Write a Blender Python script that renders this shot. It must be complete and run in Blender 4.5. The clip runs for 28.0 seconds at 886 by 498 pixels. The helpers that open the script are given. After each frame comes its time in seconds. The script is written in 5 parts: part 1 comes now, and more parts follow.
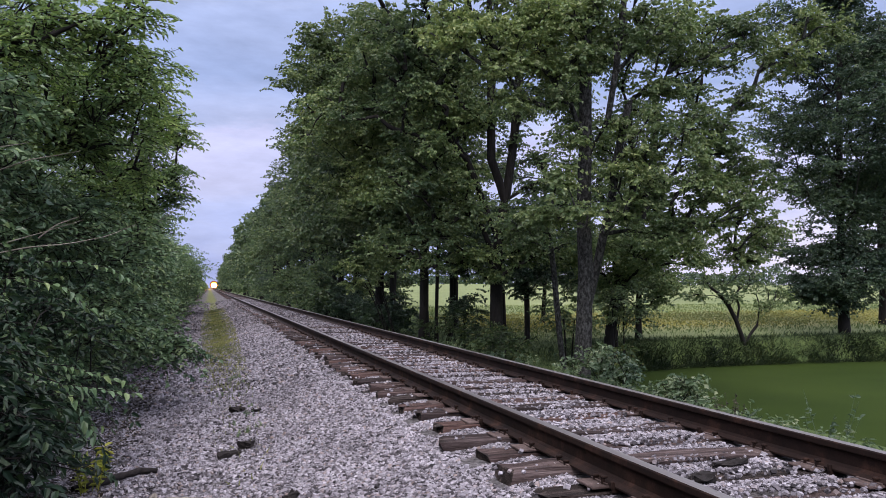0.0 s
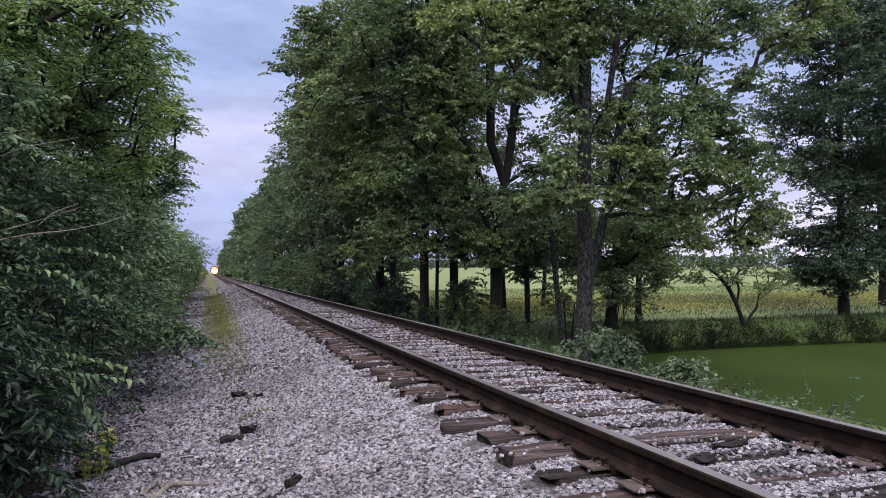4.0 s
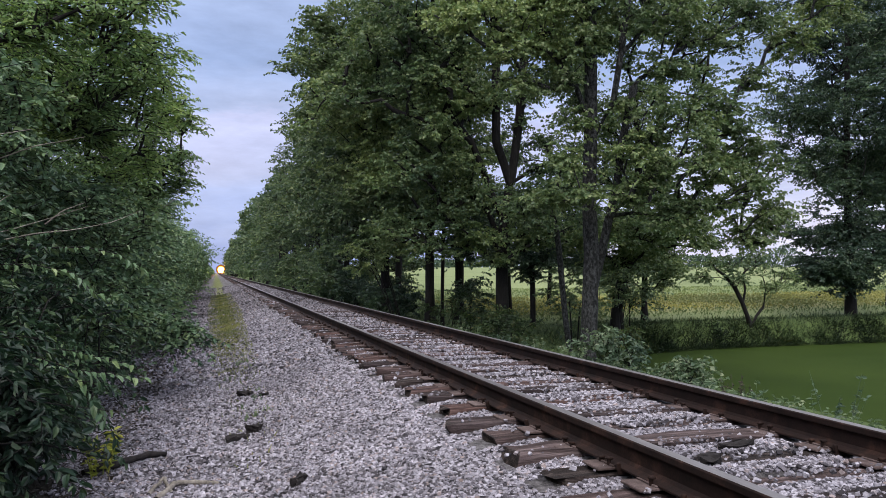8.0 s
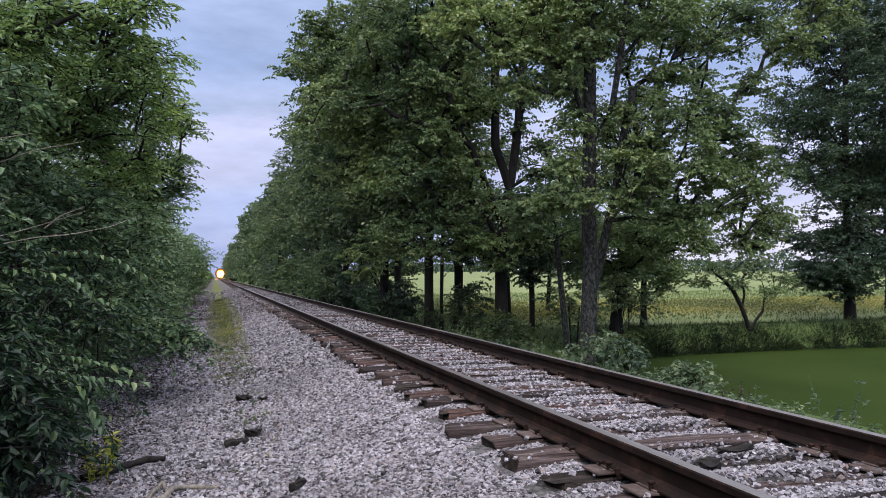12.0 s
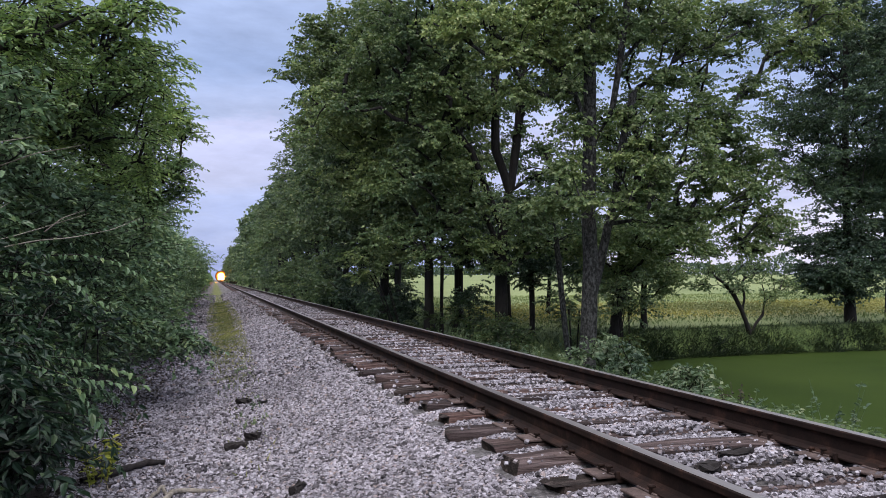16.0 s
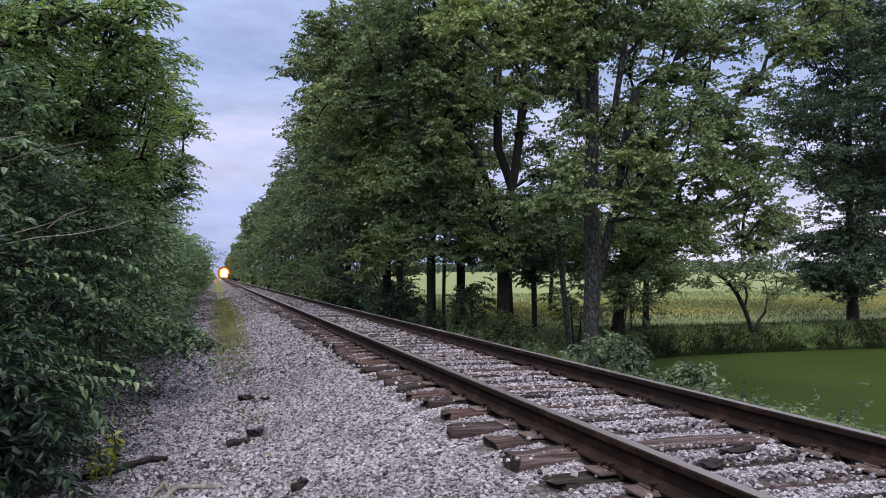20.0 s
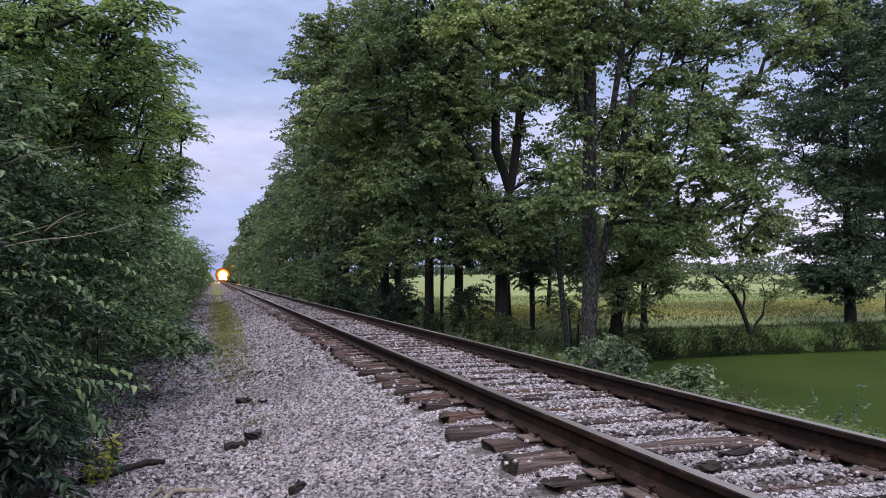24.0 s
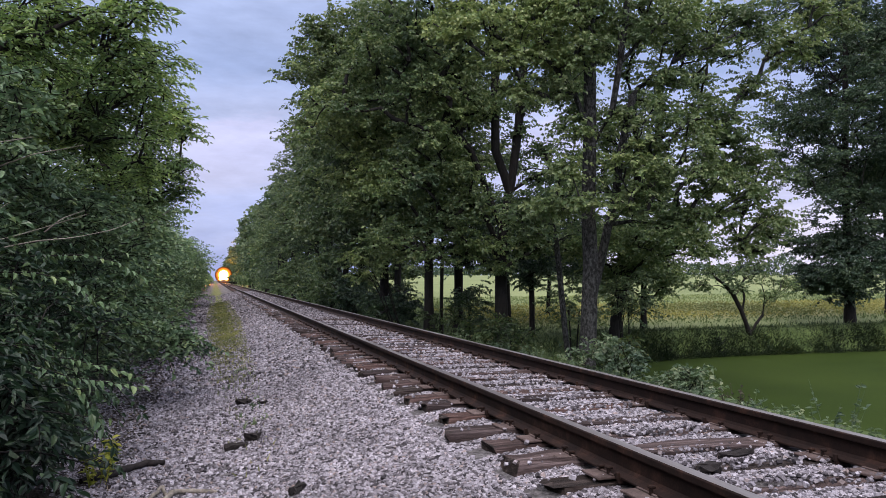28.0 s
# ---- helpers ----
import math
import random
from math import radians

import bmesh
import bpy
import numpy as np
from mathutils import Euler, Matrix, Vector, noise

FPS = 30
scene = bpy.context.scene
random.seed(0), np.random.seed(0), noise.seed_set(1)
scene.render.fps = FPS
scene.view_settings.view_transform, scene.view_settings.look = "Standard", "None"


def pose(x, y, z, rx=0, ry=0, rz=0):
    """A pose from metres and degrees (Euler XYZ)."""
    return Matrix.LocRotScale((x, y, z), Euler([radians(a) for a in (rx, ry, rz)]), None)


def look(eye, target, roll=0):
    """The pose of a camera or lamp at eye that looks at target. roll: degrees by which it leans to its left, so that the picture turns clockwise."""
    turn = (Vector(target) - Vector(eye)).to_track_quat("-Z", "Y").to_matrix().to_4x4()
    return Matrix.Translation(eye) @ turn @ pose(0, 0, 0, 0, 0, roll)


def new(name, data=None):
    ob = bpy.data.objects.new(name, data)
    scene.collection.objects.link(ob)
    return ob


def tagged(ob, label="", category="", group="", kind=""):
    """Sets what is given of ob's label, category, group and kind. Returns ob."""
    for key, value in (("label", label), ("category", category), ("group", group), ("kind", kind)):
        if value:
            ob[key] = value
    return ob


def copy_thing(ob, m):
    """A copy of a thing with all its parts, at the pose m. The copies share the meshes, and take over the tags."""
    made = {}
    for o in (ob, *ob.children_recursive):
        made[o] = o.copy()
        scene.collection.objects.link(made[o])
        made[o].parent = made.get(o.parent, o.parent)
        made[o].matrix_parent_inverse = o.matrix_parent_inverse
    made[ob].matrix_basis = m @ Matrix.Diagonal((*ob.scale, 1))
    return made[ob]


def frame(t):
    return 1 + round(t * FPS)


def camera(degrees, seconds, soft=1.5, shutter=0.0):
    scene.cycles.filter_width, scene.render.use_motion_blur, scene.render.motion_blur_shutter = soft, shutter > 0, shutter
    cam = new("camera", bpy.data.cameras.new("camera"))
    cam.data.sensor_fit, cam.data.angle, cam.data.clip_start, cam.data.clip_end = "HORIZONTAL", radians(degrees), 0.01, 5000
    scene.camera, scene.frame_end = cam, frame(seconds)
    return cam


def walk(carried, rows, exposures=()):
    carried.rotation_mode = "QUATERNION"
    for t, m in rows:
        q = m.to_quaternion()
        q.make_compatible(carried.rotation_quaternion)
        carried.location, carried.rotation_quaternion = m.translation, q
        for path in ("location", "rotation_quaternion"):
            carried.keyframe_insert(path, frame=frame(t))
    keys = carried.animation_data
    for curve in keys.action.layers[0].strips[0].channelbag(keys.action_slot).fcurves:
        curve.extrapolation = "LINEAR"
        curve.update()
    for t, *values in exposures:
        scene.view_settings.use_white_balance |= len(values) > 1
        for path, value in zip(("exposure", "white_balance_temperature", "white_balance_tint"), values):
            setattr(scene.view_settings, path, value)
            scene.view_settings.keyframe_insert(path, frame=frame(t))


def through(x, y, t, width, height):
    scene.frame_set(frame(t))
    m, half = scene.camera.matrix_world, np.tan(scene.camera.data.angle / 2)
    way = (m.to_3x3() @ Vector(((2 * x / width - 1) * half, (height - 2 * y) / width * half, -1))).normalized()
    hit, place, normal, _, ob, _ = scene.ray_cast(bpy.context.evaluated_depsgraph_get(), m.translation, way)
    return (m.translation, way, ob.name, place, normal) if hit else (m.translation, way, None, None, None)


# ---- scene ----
# ---------------------------------------------------------------- camera
# World: the track runs along +y, its centre line at x = 0, rail tops just under z = 0.
cam = camera(61.5, 28.0, soft=0.9)


def aim(yaw, pitch, roll, x, y, z):
    """A pose from degrees: yaw to the right of the track, pitch up, lean to the left."""
    a, b = radians(yaw), radians(pitch)
    way = Vector((math.sin(a) * math.cos(b), math.cos(a) * math.cos(b), math.sin(b)))
    return look((x, y, z), Vector((x, y, z)) + way, roll)


# seconds, yaw, pitch, lean, x, y, z
PATH = [
    (0, 17.353, 3.061, 0.344, -2.990, 0.001, 0.915),
    (0.5, 17.370, 3.030, 0.293, -2.990, 0.001, 0.916),
    (1, 17.408, 2.975, 0.235, -2.990, 0.000, 0.917),
    (1.5, 17.465, 2.878, 0.175, -2.990, -0.000, 0.917),
    (2, 17.512, 2.726, 0.109, -2.990, -0.001, 0.916),
    (2.5, 17.527, 2.532, 0.051, -2.990, -0.000, 0.916),
    (3, 17.495, 2.322, 0.015, -2.989, 0.000, 0.916),
    (3.5, 17.428, 2.101, -0.019, -2.990, 0.000, 0.917),
    (5.5, 17.229, 1.280, -0.007, -2.992, 0.002, 0.914),
    (6, 17.208, 1.311, -0.003, -2.991, 0.001, 0.914),
    (6.5, 17.163, 1.419, 0.004, -2.990, 0.002, 0.914),
    (7, 17.089, 1.579, 0.006, -2.991, 0.002, 0.913),
    (7.5, 17.009, 1.718, -0.000, -2.990, 0.002, 0.913),
    (8, 16.940, 1.805, 0.000, -2.990, 0.001, 0.914),
    (8.5, 16.889, 1.870, 0.007, -2.990, 0.000, 0.915),
    (9, 16.855, 1.936, 0.013, -2.991, 0.000, 0.915),
    (9.5, 16.822, 2.002, 0.014, -2.991, 0.000, 0.915),
    (10, 16.790, 2.052, 0.006, -2.990, 0.000, 0.915),
    (10.5, 16.795, 2.067, 0.005, -2.989, 0.001, 0.914),
    (11, 16.854, 2.064, 0.012, -2.990, 0.001, 0.914),
    (11.5, 16.940, 2.078, 0.022, -2.992, 0.001, 0.914),
    (12, 17.003, 2.145, 0.018, -2.991, 0.001, 0.914),
    (12.5, 17.025, 2.264, -0.011, -2.989, -0.000, 0.916),
    (14.5, 16.948, 2.321, 0.024, -2.990, -0.003, 0.916),
    (15, 16.976, 2.323, 0.023, -2.990, -0.001, 0.915),
    (15.5, 17.002, 2.342, 0.022, -2.991, -0.001, 0.916),
    (16, 16.994, 2.377, 0.032, -2.991, -0.001, 0.916),
    (16.5, 16.949, 2.417, 0.037, -2.989, -0.001, 0.915),
    (17, 16.905, 2.443, 0.030, -2.989, -0.000, 0.914),
    (17.5, 16.874, 2.432, 0.026, -2.989, -0.000, 0.915),
    (18, 16.846, 2.383, 0.027, -2.989, -0.001, 0.916),
    (18.5, 16.831, 2.317, 0.030, -2.988, -0.002, 0.917),
    (19, 16.829, 2.253, 0.052, -2.989, -0.002, 0.917),
    (19.5, 16.828, 2.199, 0.083, -2.989, -0.001, 0.916),
    (20, 16.827, 2.166, 0.096, -2.990, -0.000, 0.915),
    (20.5, 16.828, 2.159, 0.090, -2.990, -0.000, 0.915),
    (21, 16.842, 2.177, 0.083, -2.990, -0.000, 0.915),
    (21.5, 16.885, 2.212, 0.091, -2.991, 0.002, 0.915),
    (23.5, 16.971, 2.336, 0.076, -2.990, 0.002, 0.916),
    (24, 16.978, 2.363, 0.066, -2.989, 0.002, 0.916),
    (24.5, 16.993, 2.390, 0.064, -2.990, 0.003, 0.916),
    (25, 17.006, 2.409, 0.073, -2.992, 0.003, 0.915),
    (25.5, 17.011, 2.412, 0.081, -2.992, 0.002, 0.916),
    (26, 17.010, 2.413, 0.076, -2.991, 0.000, 0.916),
    (26.5, 17.009, 2.420, 0.062, -2.990, 0.000, 0.915),
    (27, 17.008, 2.424, 0.057, -2.990, 0.000, 0.915),
    (27.5, 17.008, 2.420, 0.062, -2.991, -0.000, 0.916),
    (28, 17.008, 2.412, 0.071, -2.992, 0.001, 0.917),
]

walk(cam, [(row[0], aim(*row[1:])) for row in PATH],
     [(0.0, 0.03, 6450, 18), (3.5, 0.03, 6450, 18), (5.5, 0.03, 6450, 12), (16.0, 0.03, 6460, 13), (28.0, 0.03, 6540, 17)])

# ---------------------------------------------------------------- world and sun
SUN_ELEVATION, SUN_AZIMUTH = radians(44), radians(200)
SKY_STRENGTH = 1.82


def make_world():
    w = bpy.data.worlds.new("dusk_sky")
    scene.world = w
    w.use_nodes = True
    nt = w.node_tree
    nt.nodes.clear()
    N, L = nt.nodes.new, nt.links.new
    out, bg = N("ShaderNodeOutputWorld"), N("ShaderNodeBackground")
    L(bg.outputs[0], out.inputs[0])
    sky = N("ShaderNodeTexSky")
    sky.sky_type, sky.sun_disc = "NISHITA", False
    sky.sun_elevation, sky.sun_rotation = SUN_ELEVATION, SUN_AZIMUTH
    scale = N("ShaderNodeVectorMath")
    scale.operation = "SCALE"
    scale.inputs["Scale"].default_value = 0.10
    L(sky.outputs[0], scale.inputs[0])
    co = N("ShaderNodeTexCoord")
    stretch = N("ShaderNodeMapping")
    stretch.inputs["Scale"].default_value = (1.0, 1.0, 3.6)
    stretch.inputs["Location"].default_value = (0.35, 0.1, 0.15)
    L(co.outputs["Generated"], stretch.inputs[0])
    n1 = N("ShaderNodeTexNoise")
    n1.inputs["Scale"].default_value, n1.inputs["Detail"].default_value, n1.inputs["Roughness"].default_value = 3.4, 8, 0.62
    L(stretch.outputs[0], n1.inputs["Vector"])
    # layered cloud: the height above the horizon, stirred by the noise
    sep = N("ShaderNodeSeparateXYZ")
    L(co.outputs["Generated"], sep.inputs[0])
    stir = N("ShaderNodeMath")
    stir.operation = "MULTIPLY_ADD"
    L(n1.outputs[0], stir.inputs[0])
    stir.inputs[1].default_value = 0.23
    L(sep.outputs["Z"], stir.inputs[2])
    ramp = N("ShaderNodeValToRGB")
    L(stir.outputs[0], ramp.inputs[0])
    e = ramp.color_ramp.elements
    stops = ((0.00, (0.20, 0.245, 0.45)), (0.15, (0.19, 0.235, 0.44)), (0.215, (0.27, 0.305, 0.48)), (0.25, (0.335, 0.352, 0.505)), (0.285, (0.368, 0.38, 0.535)),
             (0.305, (0.30, 0.345, 0.50)), (0.38, (0.21, 0.27, 0.43)), (0.47, (0.26, 0.32, 0.48)), (0.65, (0.62, 0.66, 0.80)), (1.0, (1.2, 1.2, 1.25)))
    e[0].position, e[0].color = stops[0][0], (*stops[0][1], 1)
    e[1].position, e[1].color = stops[-1][0], (*stops[-1][1], 1)
    for p, c in stops[1:-1]:
        k = e.new(p)
        k.color = (*c, 1)
    mix = N("ShaderNodeMix")
    mix.data_type = "RGBA"
    mix.inputs["Factor"].default_value = 0.88
    L(scale.outputs[0], mix.inputs["A"])
    L(ramp.outputs[0], mix.inputs["B"])
    # paler cloud breaks low over the field
    east = N("ShaderNodeVectorMath")
    east.operation = "DOT_PRODUCT"
    L(co.outputs["Generated"], east.inputs[0])
    east.inputs[1].default_value = (0.75, 0.66, 0.0)
    factors = []
    for source, lo, hi in ((east.outputs["Value"], 0.82, 0.97), (sep.outputs["Z"], 0.16, 0.03), (n1.outputs[0], 0.38, 0.56)):
        k = N("ShaderNodeMapRange")
        k.interpolation_type = "SMOOTHSTEP"
        k.inputs["From Min"].default_value, k.inputs["From Max"].default_value = lo, hi
        L(source, k.inputs["Value"])
        factors.append(k.outputs[0])
    both = N("ShaderNodeMath")
    both.operation = "MULTIPLY"
    L(factors[0], both.inputs[0]), L(factors[1], both.inputs[1])
    pale = N("ShaderNodeMath")
    pale.operation = "MULTIPLY"
    L(both.outputs[0], pale.inputs[0]), L(factors[2], pale.inputs[1])
    breaks = N("ShaderNodeMix")
    breaks.data_type = "RGBA"
    breaks.inputs["B"].default_value = (0.46, 0.455, 0.55, 1)
    L(pale.outputs[0], breaks.inputs["Factor"])
    L(mix.outputs["Result"], breaks.inputs["A"])
    # the evening sky is brighter on the sun's side
    side = N("ShaderNodeVectorMath")
    side.operation = "DOT_PRODUCT"
    L(co.outputs["Generated"], side.inputs[0])
    side.inputs[1].default_value = (math.sin(SUN_AZIMUTH), math.cos(SUN_AZIMUTH), 0.0)
    lift = N("ShaderNodeMapRange")
    lift.interpolation_type = "SMOOTHSTEP"
    for key, v in (("From Min", -0.9), ("From Max", 1.0), ("To Min", 1.0), ("To Max", 1.45)):
        lift.inputs[key].default_value = v
    L(side.outputs["Value"], lift.inputs["Value"])
    tone = N("ShaderNodeVectorMath")
    tone.operation = "SCALE"
    wisp = N("ShaderNodeTexNoise")
    wisp.inputs["Scale"].default_value, wisp.inputs["Detail"].default_value, wisp.inputs["Roughness"].default_value = 9.0, 6, 0.6
    L(stretch.outputs[0], wisp.inputs["Vector"])
    shade = N("ShaderNodeMapRange")
    for key, v in (("From Min", 0.34), ("From Max", 0.66), ("To Min", 0.84), ("To Max", 1.06)):
        shade.inputs[key].default_value = v
    L(wisp.outputs[0], shade.inputs["Value"])
    cloud = N("ShaderNodeVectorMath")
    cloud.operation = "SCALE"
    L(breaks.outputs["Result"], cloud.inputs[0])
    L(shade.outputs[0], cloud.inputs["Scale"])
    L(cloud.outputs[0], tone.inputs[0])
    L(lift.outputs[0], tone.inputs["Scale"])
    L(tone.outputs[0], bg.inputs[0])
    bg.inputs[1].default_value = SKY_STRENGTH


make_world()
sun = new("sun", bpy.data.lights.new("sun", "SUN"))
sun.data.energy, sun.data.angle, sun.data.color = 1.85, radians(40), (1.0, 0.95, 0.88)
sun.matrix_world = look((0, 0, 0), (-math.sin(SUN_AZIMUTH) * math.cos(SUN_ELEVATION), -math.cos(SUN_AZIMUTH) * math.cos(SUN_ELEVATION), -math.sin(SUN_ELEVATION)))


# ---------------------------------------------------------------- materials
def material(name):
    m = bpy.data.materials.new(name)
    m.use_nodes = True
    nt = m.node_tree
    return m, nt, nt.nodes["Principled BSDF"], nt.nodes["Material Output"]


def ramp_node(nt, source, stops):
    r = nt.nodes.new("ShaderNodeValToRGB")
    e = r.color_ramp.elements
    e[0].position, e[0].color = stops[0][0], (*stops[0][1], 1)
    e[1].position, e[1].color = stops[-1][0], (*stops[-1][1], 1)
    for p, c in stops[1:-1]:
        e.new(p).color = (*c, 1)
    nt.links.new(source, r.inputs[0])
    return r.outputs[0]


def noise_node(nt, scale, detail=4.0, rough=0.55, stretch=None, own=False):
    co = nt.nodes.new("ShaderNodeTexCoord")
    n = nt.nodes.new("ShaderNodeTexNoise")
    n.inputs["Scale"].default_value, n.inputs["Detail"].default_value, n.inputs["Roughness"].default_value = scale, detail, rough
    source = co.outputs["Object"]
    if not own:
        geo = nt.nodes.new("ShaderNodeNewGeometry")
        source = geo.outputs["Position"]
    if stretch:
        mp = nt.nodes.new("ShaderNodeMapping")
        mp.inputs["Scale"].default_value = stretch
        nt.links.new(source, mp.inputs[0])
        source = mp.outputs[0]
    nt.links.new(source, n.inputs["Vector"])
    return n.outputs[0]


def mix_node(nt, fac, a, b, kind="MIX"):
    m = nt.nodes.new("ShaderNodeMix")
    m.data_type, m.blend_type = "RGBA", kind
    for key, v in (("Factor", fac), ("A", a), ("B", b)):
        if isinstance(v, (float, int)):
            m.inputs[key].default_value = v
        elif isinstance(v, tuple):
            m.inputs[key].default_value = (*v, 1)
        else:
            nt.links.new(v, m.inputs[key])
    return m.outputs["Result"]


def bump_node(nt, bsdf, height, strength=0.5, distance=0.02):
    b = nt.nodes.new("ShaderNodeBump")
    b.inputs["Strength"].default_value, b.inputs["Distance"].default_value = strength, distance
    nt.links.new(height, b.inputs["Height"])
    nt.links.new(b.outputs[0], bsdf.inputs["Normal"])


def leaf_material(name, dark, light, rare, patch=0.35, through=0.28, gloss=0.42):
    """Foliage: each leaf its own tone, slow drifts over the crown, light through the blade."""
    m, nt, p, out = material(name)
    geo = nt.nodes.new("ShaderNodeNewGeometry")
    tone = ramp_node(nt, geo.outputs["Random Per Island"], ((0.0, dark), (0.8, light), (1.0, rare)))
    drift = ramp_node(nt, noise_node(nt, patch, 2.0), ((0.32, (0.48, 0.56, 0.64)), (0.68, (1.36, 1.3, 1.14))))
    col = mix_node(nt, 1.0, tone, drift, "MULTIPLY")
    nt.links.new(col, p.inputs["Base Color"])
    p.inputs["Roughness"].default_value = gloss
    p.inputs["Specular IOR Level"].default_value = 0.45
    t = nt.nodes.new("ShaderNodeBsdfTranslucent")
    nt.links.new(mix_node(nt, 1.0, col, (1.2, 1.22, 0.9), "MULTIPLY"), t.inputs[0])
    mx = nt.nodes.new("ShaderNodeMixShader")
    mx.inputs[0].default_value = through
    nt.links.new(p.outputs[0], mx.inputs[1])
    nt.links.new(t.outputs[0], mx.inputs[2])
    nt.links.new(mx.outputs[0], out.inputs[0])
    return m


def rough_material(name, stops, scale, fine, rough=0.9, stretch=None, bump=0.5, distance=0.01, own=False, metal=0.0, island=False, vary=None):
    """Stone, wood, bark, rust: a coarse colour drift, a fine grain, relief."""
    m, nt, p, out = material(name)
    col = ramp_node(nt, noise_node(nt, scale, 5.0, 0.6, stretch, own), stops)
    grain = noise_node(nt, fine, 6.0, 0.65, stretch, own)
    col = mix_node(nt, 1.0, col, ramp_node(nt, grain, ((0.3, (0.62, 0.62, 0.62)), (0.7, (1.3, 1.3, 1.3)))), "MULTIPLY")
    if island:
        geo = nt.nodes.new("ShaderNodeNewGeometry")
        col = mix_node(nt, 1.0, col, ramp_node(nt, geo.outputs["Random Per Island"], vary), "MULTIPLY")
    elif vary:
        info = nt.nodes.new("ShaderNodeObjectInfo")
        col = mix_node(nt, 1.0, col, ramp_node(nt, info.outputs["Random"], vary), "MULTIPLY")
    nt.links.new(col, p.inputs["Base Color"])
    p.inputs["Roughness"].default_value, p.inputs["Metallic"].default_value = rough, metal
    p.inputs["Specular IOR Level"].default_value = 0.22
    bump_node(nt, p, grain, bump, distance)
    return m


M_MAPLE = leaf_material("maple_leaf", (0.066, 0.115, 0.048), (0.145, 0.201, 0.083), (0.242, 0.287, 0.130))
M_BRIGHT = leaf_material("bright_maple_leaf", (0.085, 0.138, 0.055), (0.175, 0.228, 0.092), (0.265, 0.305, 0.150))
M_YELLOW = leaf_material("yellowing_leaf", (0.20, 0.24, 0.04), (0.36, 0.38, 0.06), (0.5, 0.46, 0.08))
M_DARKLEAF = leaf_material("shade_tree_leaf", (0.051, 0.092, 0.046), (0.109, 0.156, 0.070), (0.194, 0.231, 0.106))
M_BLUELEAF = leaf_material("bank_tree_leaf", (0.029, 0.058, 0.037), (0.061, 0.101, 0.058), (0.112, 0.155, 0.080))
M_HEDGE = leaf_material("hedge_leaf", (0.086, 0.152, 0.082), (0.172, 0.258, 0.134), (0.240, 0.312, 0.145), 0.8, 0.25, 0.33)
M_ASH = leaf_material("compound_leaf", (0.110, 0.190, 0.068), (0.215, 0.312, 0.100), (0.330, 0.420, 0.140), 0.6, 0.35, 0.4)
# dark vine green, taken nearer black to carry the shade at the hedge foot
M_VINE = leaf_material("shaded_vine_leaf", (0.012, 0.030, 0.018), (0.032, 0.066, 0.033), (0.085, 0.130, 0.054), 0.9, 0.25, 0.45)
M_WEED = leaf_material("weed_leaf", (0.068, 0.112, 0.060), (0.145, 0.200, 0.115), (0.280, 0.310, 0.205), 0.9, 0.3, 0.5)
M_GRASS = leaf_material("grass_blade", (0.022, 0.045, 0.013), (0.050, 0.083, 0.022), (0.115, 0.115, 0.050), 0.5, 0.3, 0.6)
M_BANK = leaf_material("bank_grass_blade", (0.034, 0.062, 0.022), (0.070, 0.108, 0.036), (0.135, 0.150, 0.062), 0.35, 0.3, 0.6)
# darker bank grass: the shade under the overhang is put into the blade colour
M_SHADEDBANK = leaf_material("shaded_bank_blade", (0.014, 0.030, 0.011), (0.034, 0.060, 0.019), (0.075, 0.088, 0.036), 0.5, 0.3, 0.6)
M_PATHGRASS = leaf_material("path_grass_blade", (0.130, 0.145, 0.052), (0.215, 0.228, 0.085), (0.310, 0.290, 0.150), 0.6, 0.3, 0.6)
M_FLOWER = leaf_material("yellow_flower", (0.204, 0.200, 0.070), (0.310, 0.290, 0.085), (0.380, 0.360, 0.150), 0.1, 0.3, 0.6)
M_CROP = leaf_material("crop_leaf", (0.112, 0.160, 0.053), (0.176, 0.224, 0.079), (0.272, 0.288, 0.123), 0.05, 0.3, 0.6)
M_LITTER = leaf_material("dead_leaf", (0.020, 0.016, 0.013), (0.060, 0.047, 0.037), (0.14, 0.115, 0.092), 0.9, 0.1, 0.8)
M_BARK = rough_material("grey_bark", ((0.40, (0.014, 0.014, 0.013)), (0.50, (0.036, 0.036, 0.034)), (0.64, (0.080, 0.081, 0.079))), 22.0, 60.0, 0.95, (1, 1, 0.55), 1.0, 0.05)
M_DARKBARK = rough_material("dark_bark", ((0.3, (0.006, 0.0055, 0.005)), (0.7, (0.026, 0.023, 0.021))), 2.0, 14.0, 0.95, (1, 1, 0.25), 0.9, 0.03)
M_STONE = rough_material("ballast_stone", ((0.3, (0.196, 0.190, 0.202)), (0.6, (0.294, 0.285, 0.301)), (0.8, (0.356, 0.346, 0.360))), 1.3, 60.0, 0.9, None, 0.5, 0.004, island=True,
                        vary=((0.0, (0.08, 0.075, 0.08)), (0.26, (0.42, 0.39, 0.41)), (0.6, (0.95, 0.92, 0.97)), (0.92, (1.5, 1.46, 1.52)), (1.0, (0.85, 0.66, 0.55))))
M_TIE = rough_material("weathered_timber", ((0.30, (0.010, 0.007, 0.0065)), (0.52, (0.062, 0.047, 0.045)), (0.76, (0.195, 0.162, 0.160))), 3.0, 22.0, 0.9, (0.35, 7.0, 7.0), 1.0, 0.012, own=True,
                      vary=((0.0, (0.40, 0.37, 0.38)), (0.4, (0.9, 0.84, 0.84)), (0.75, (1.25, 0.95, 0.84)), (1.0, (1.35, 1.28, 1.28))))
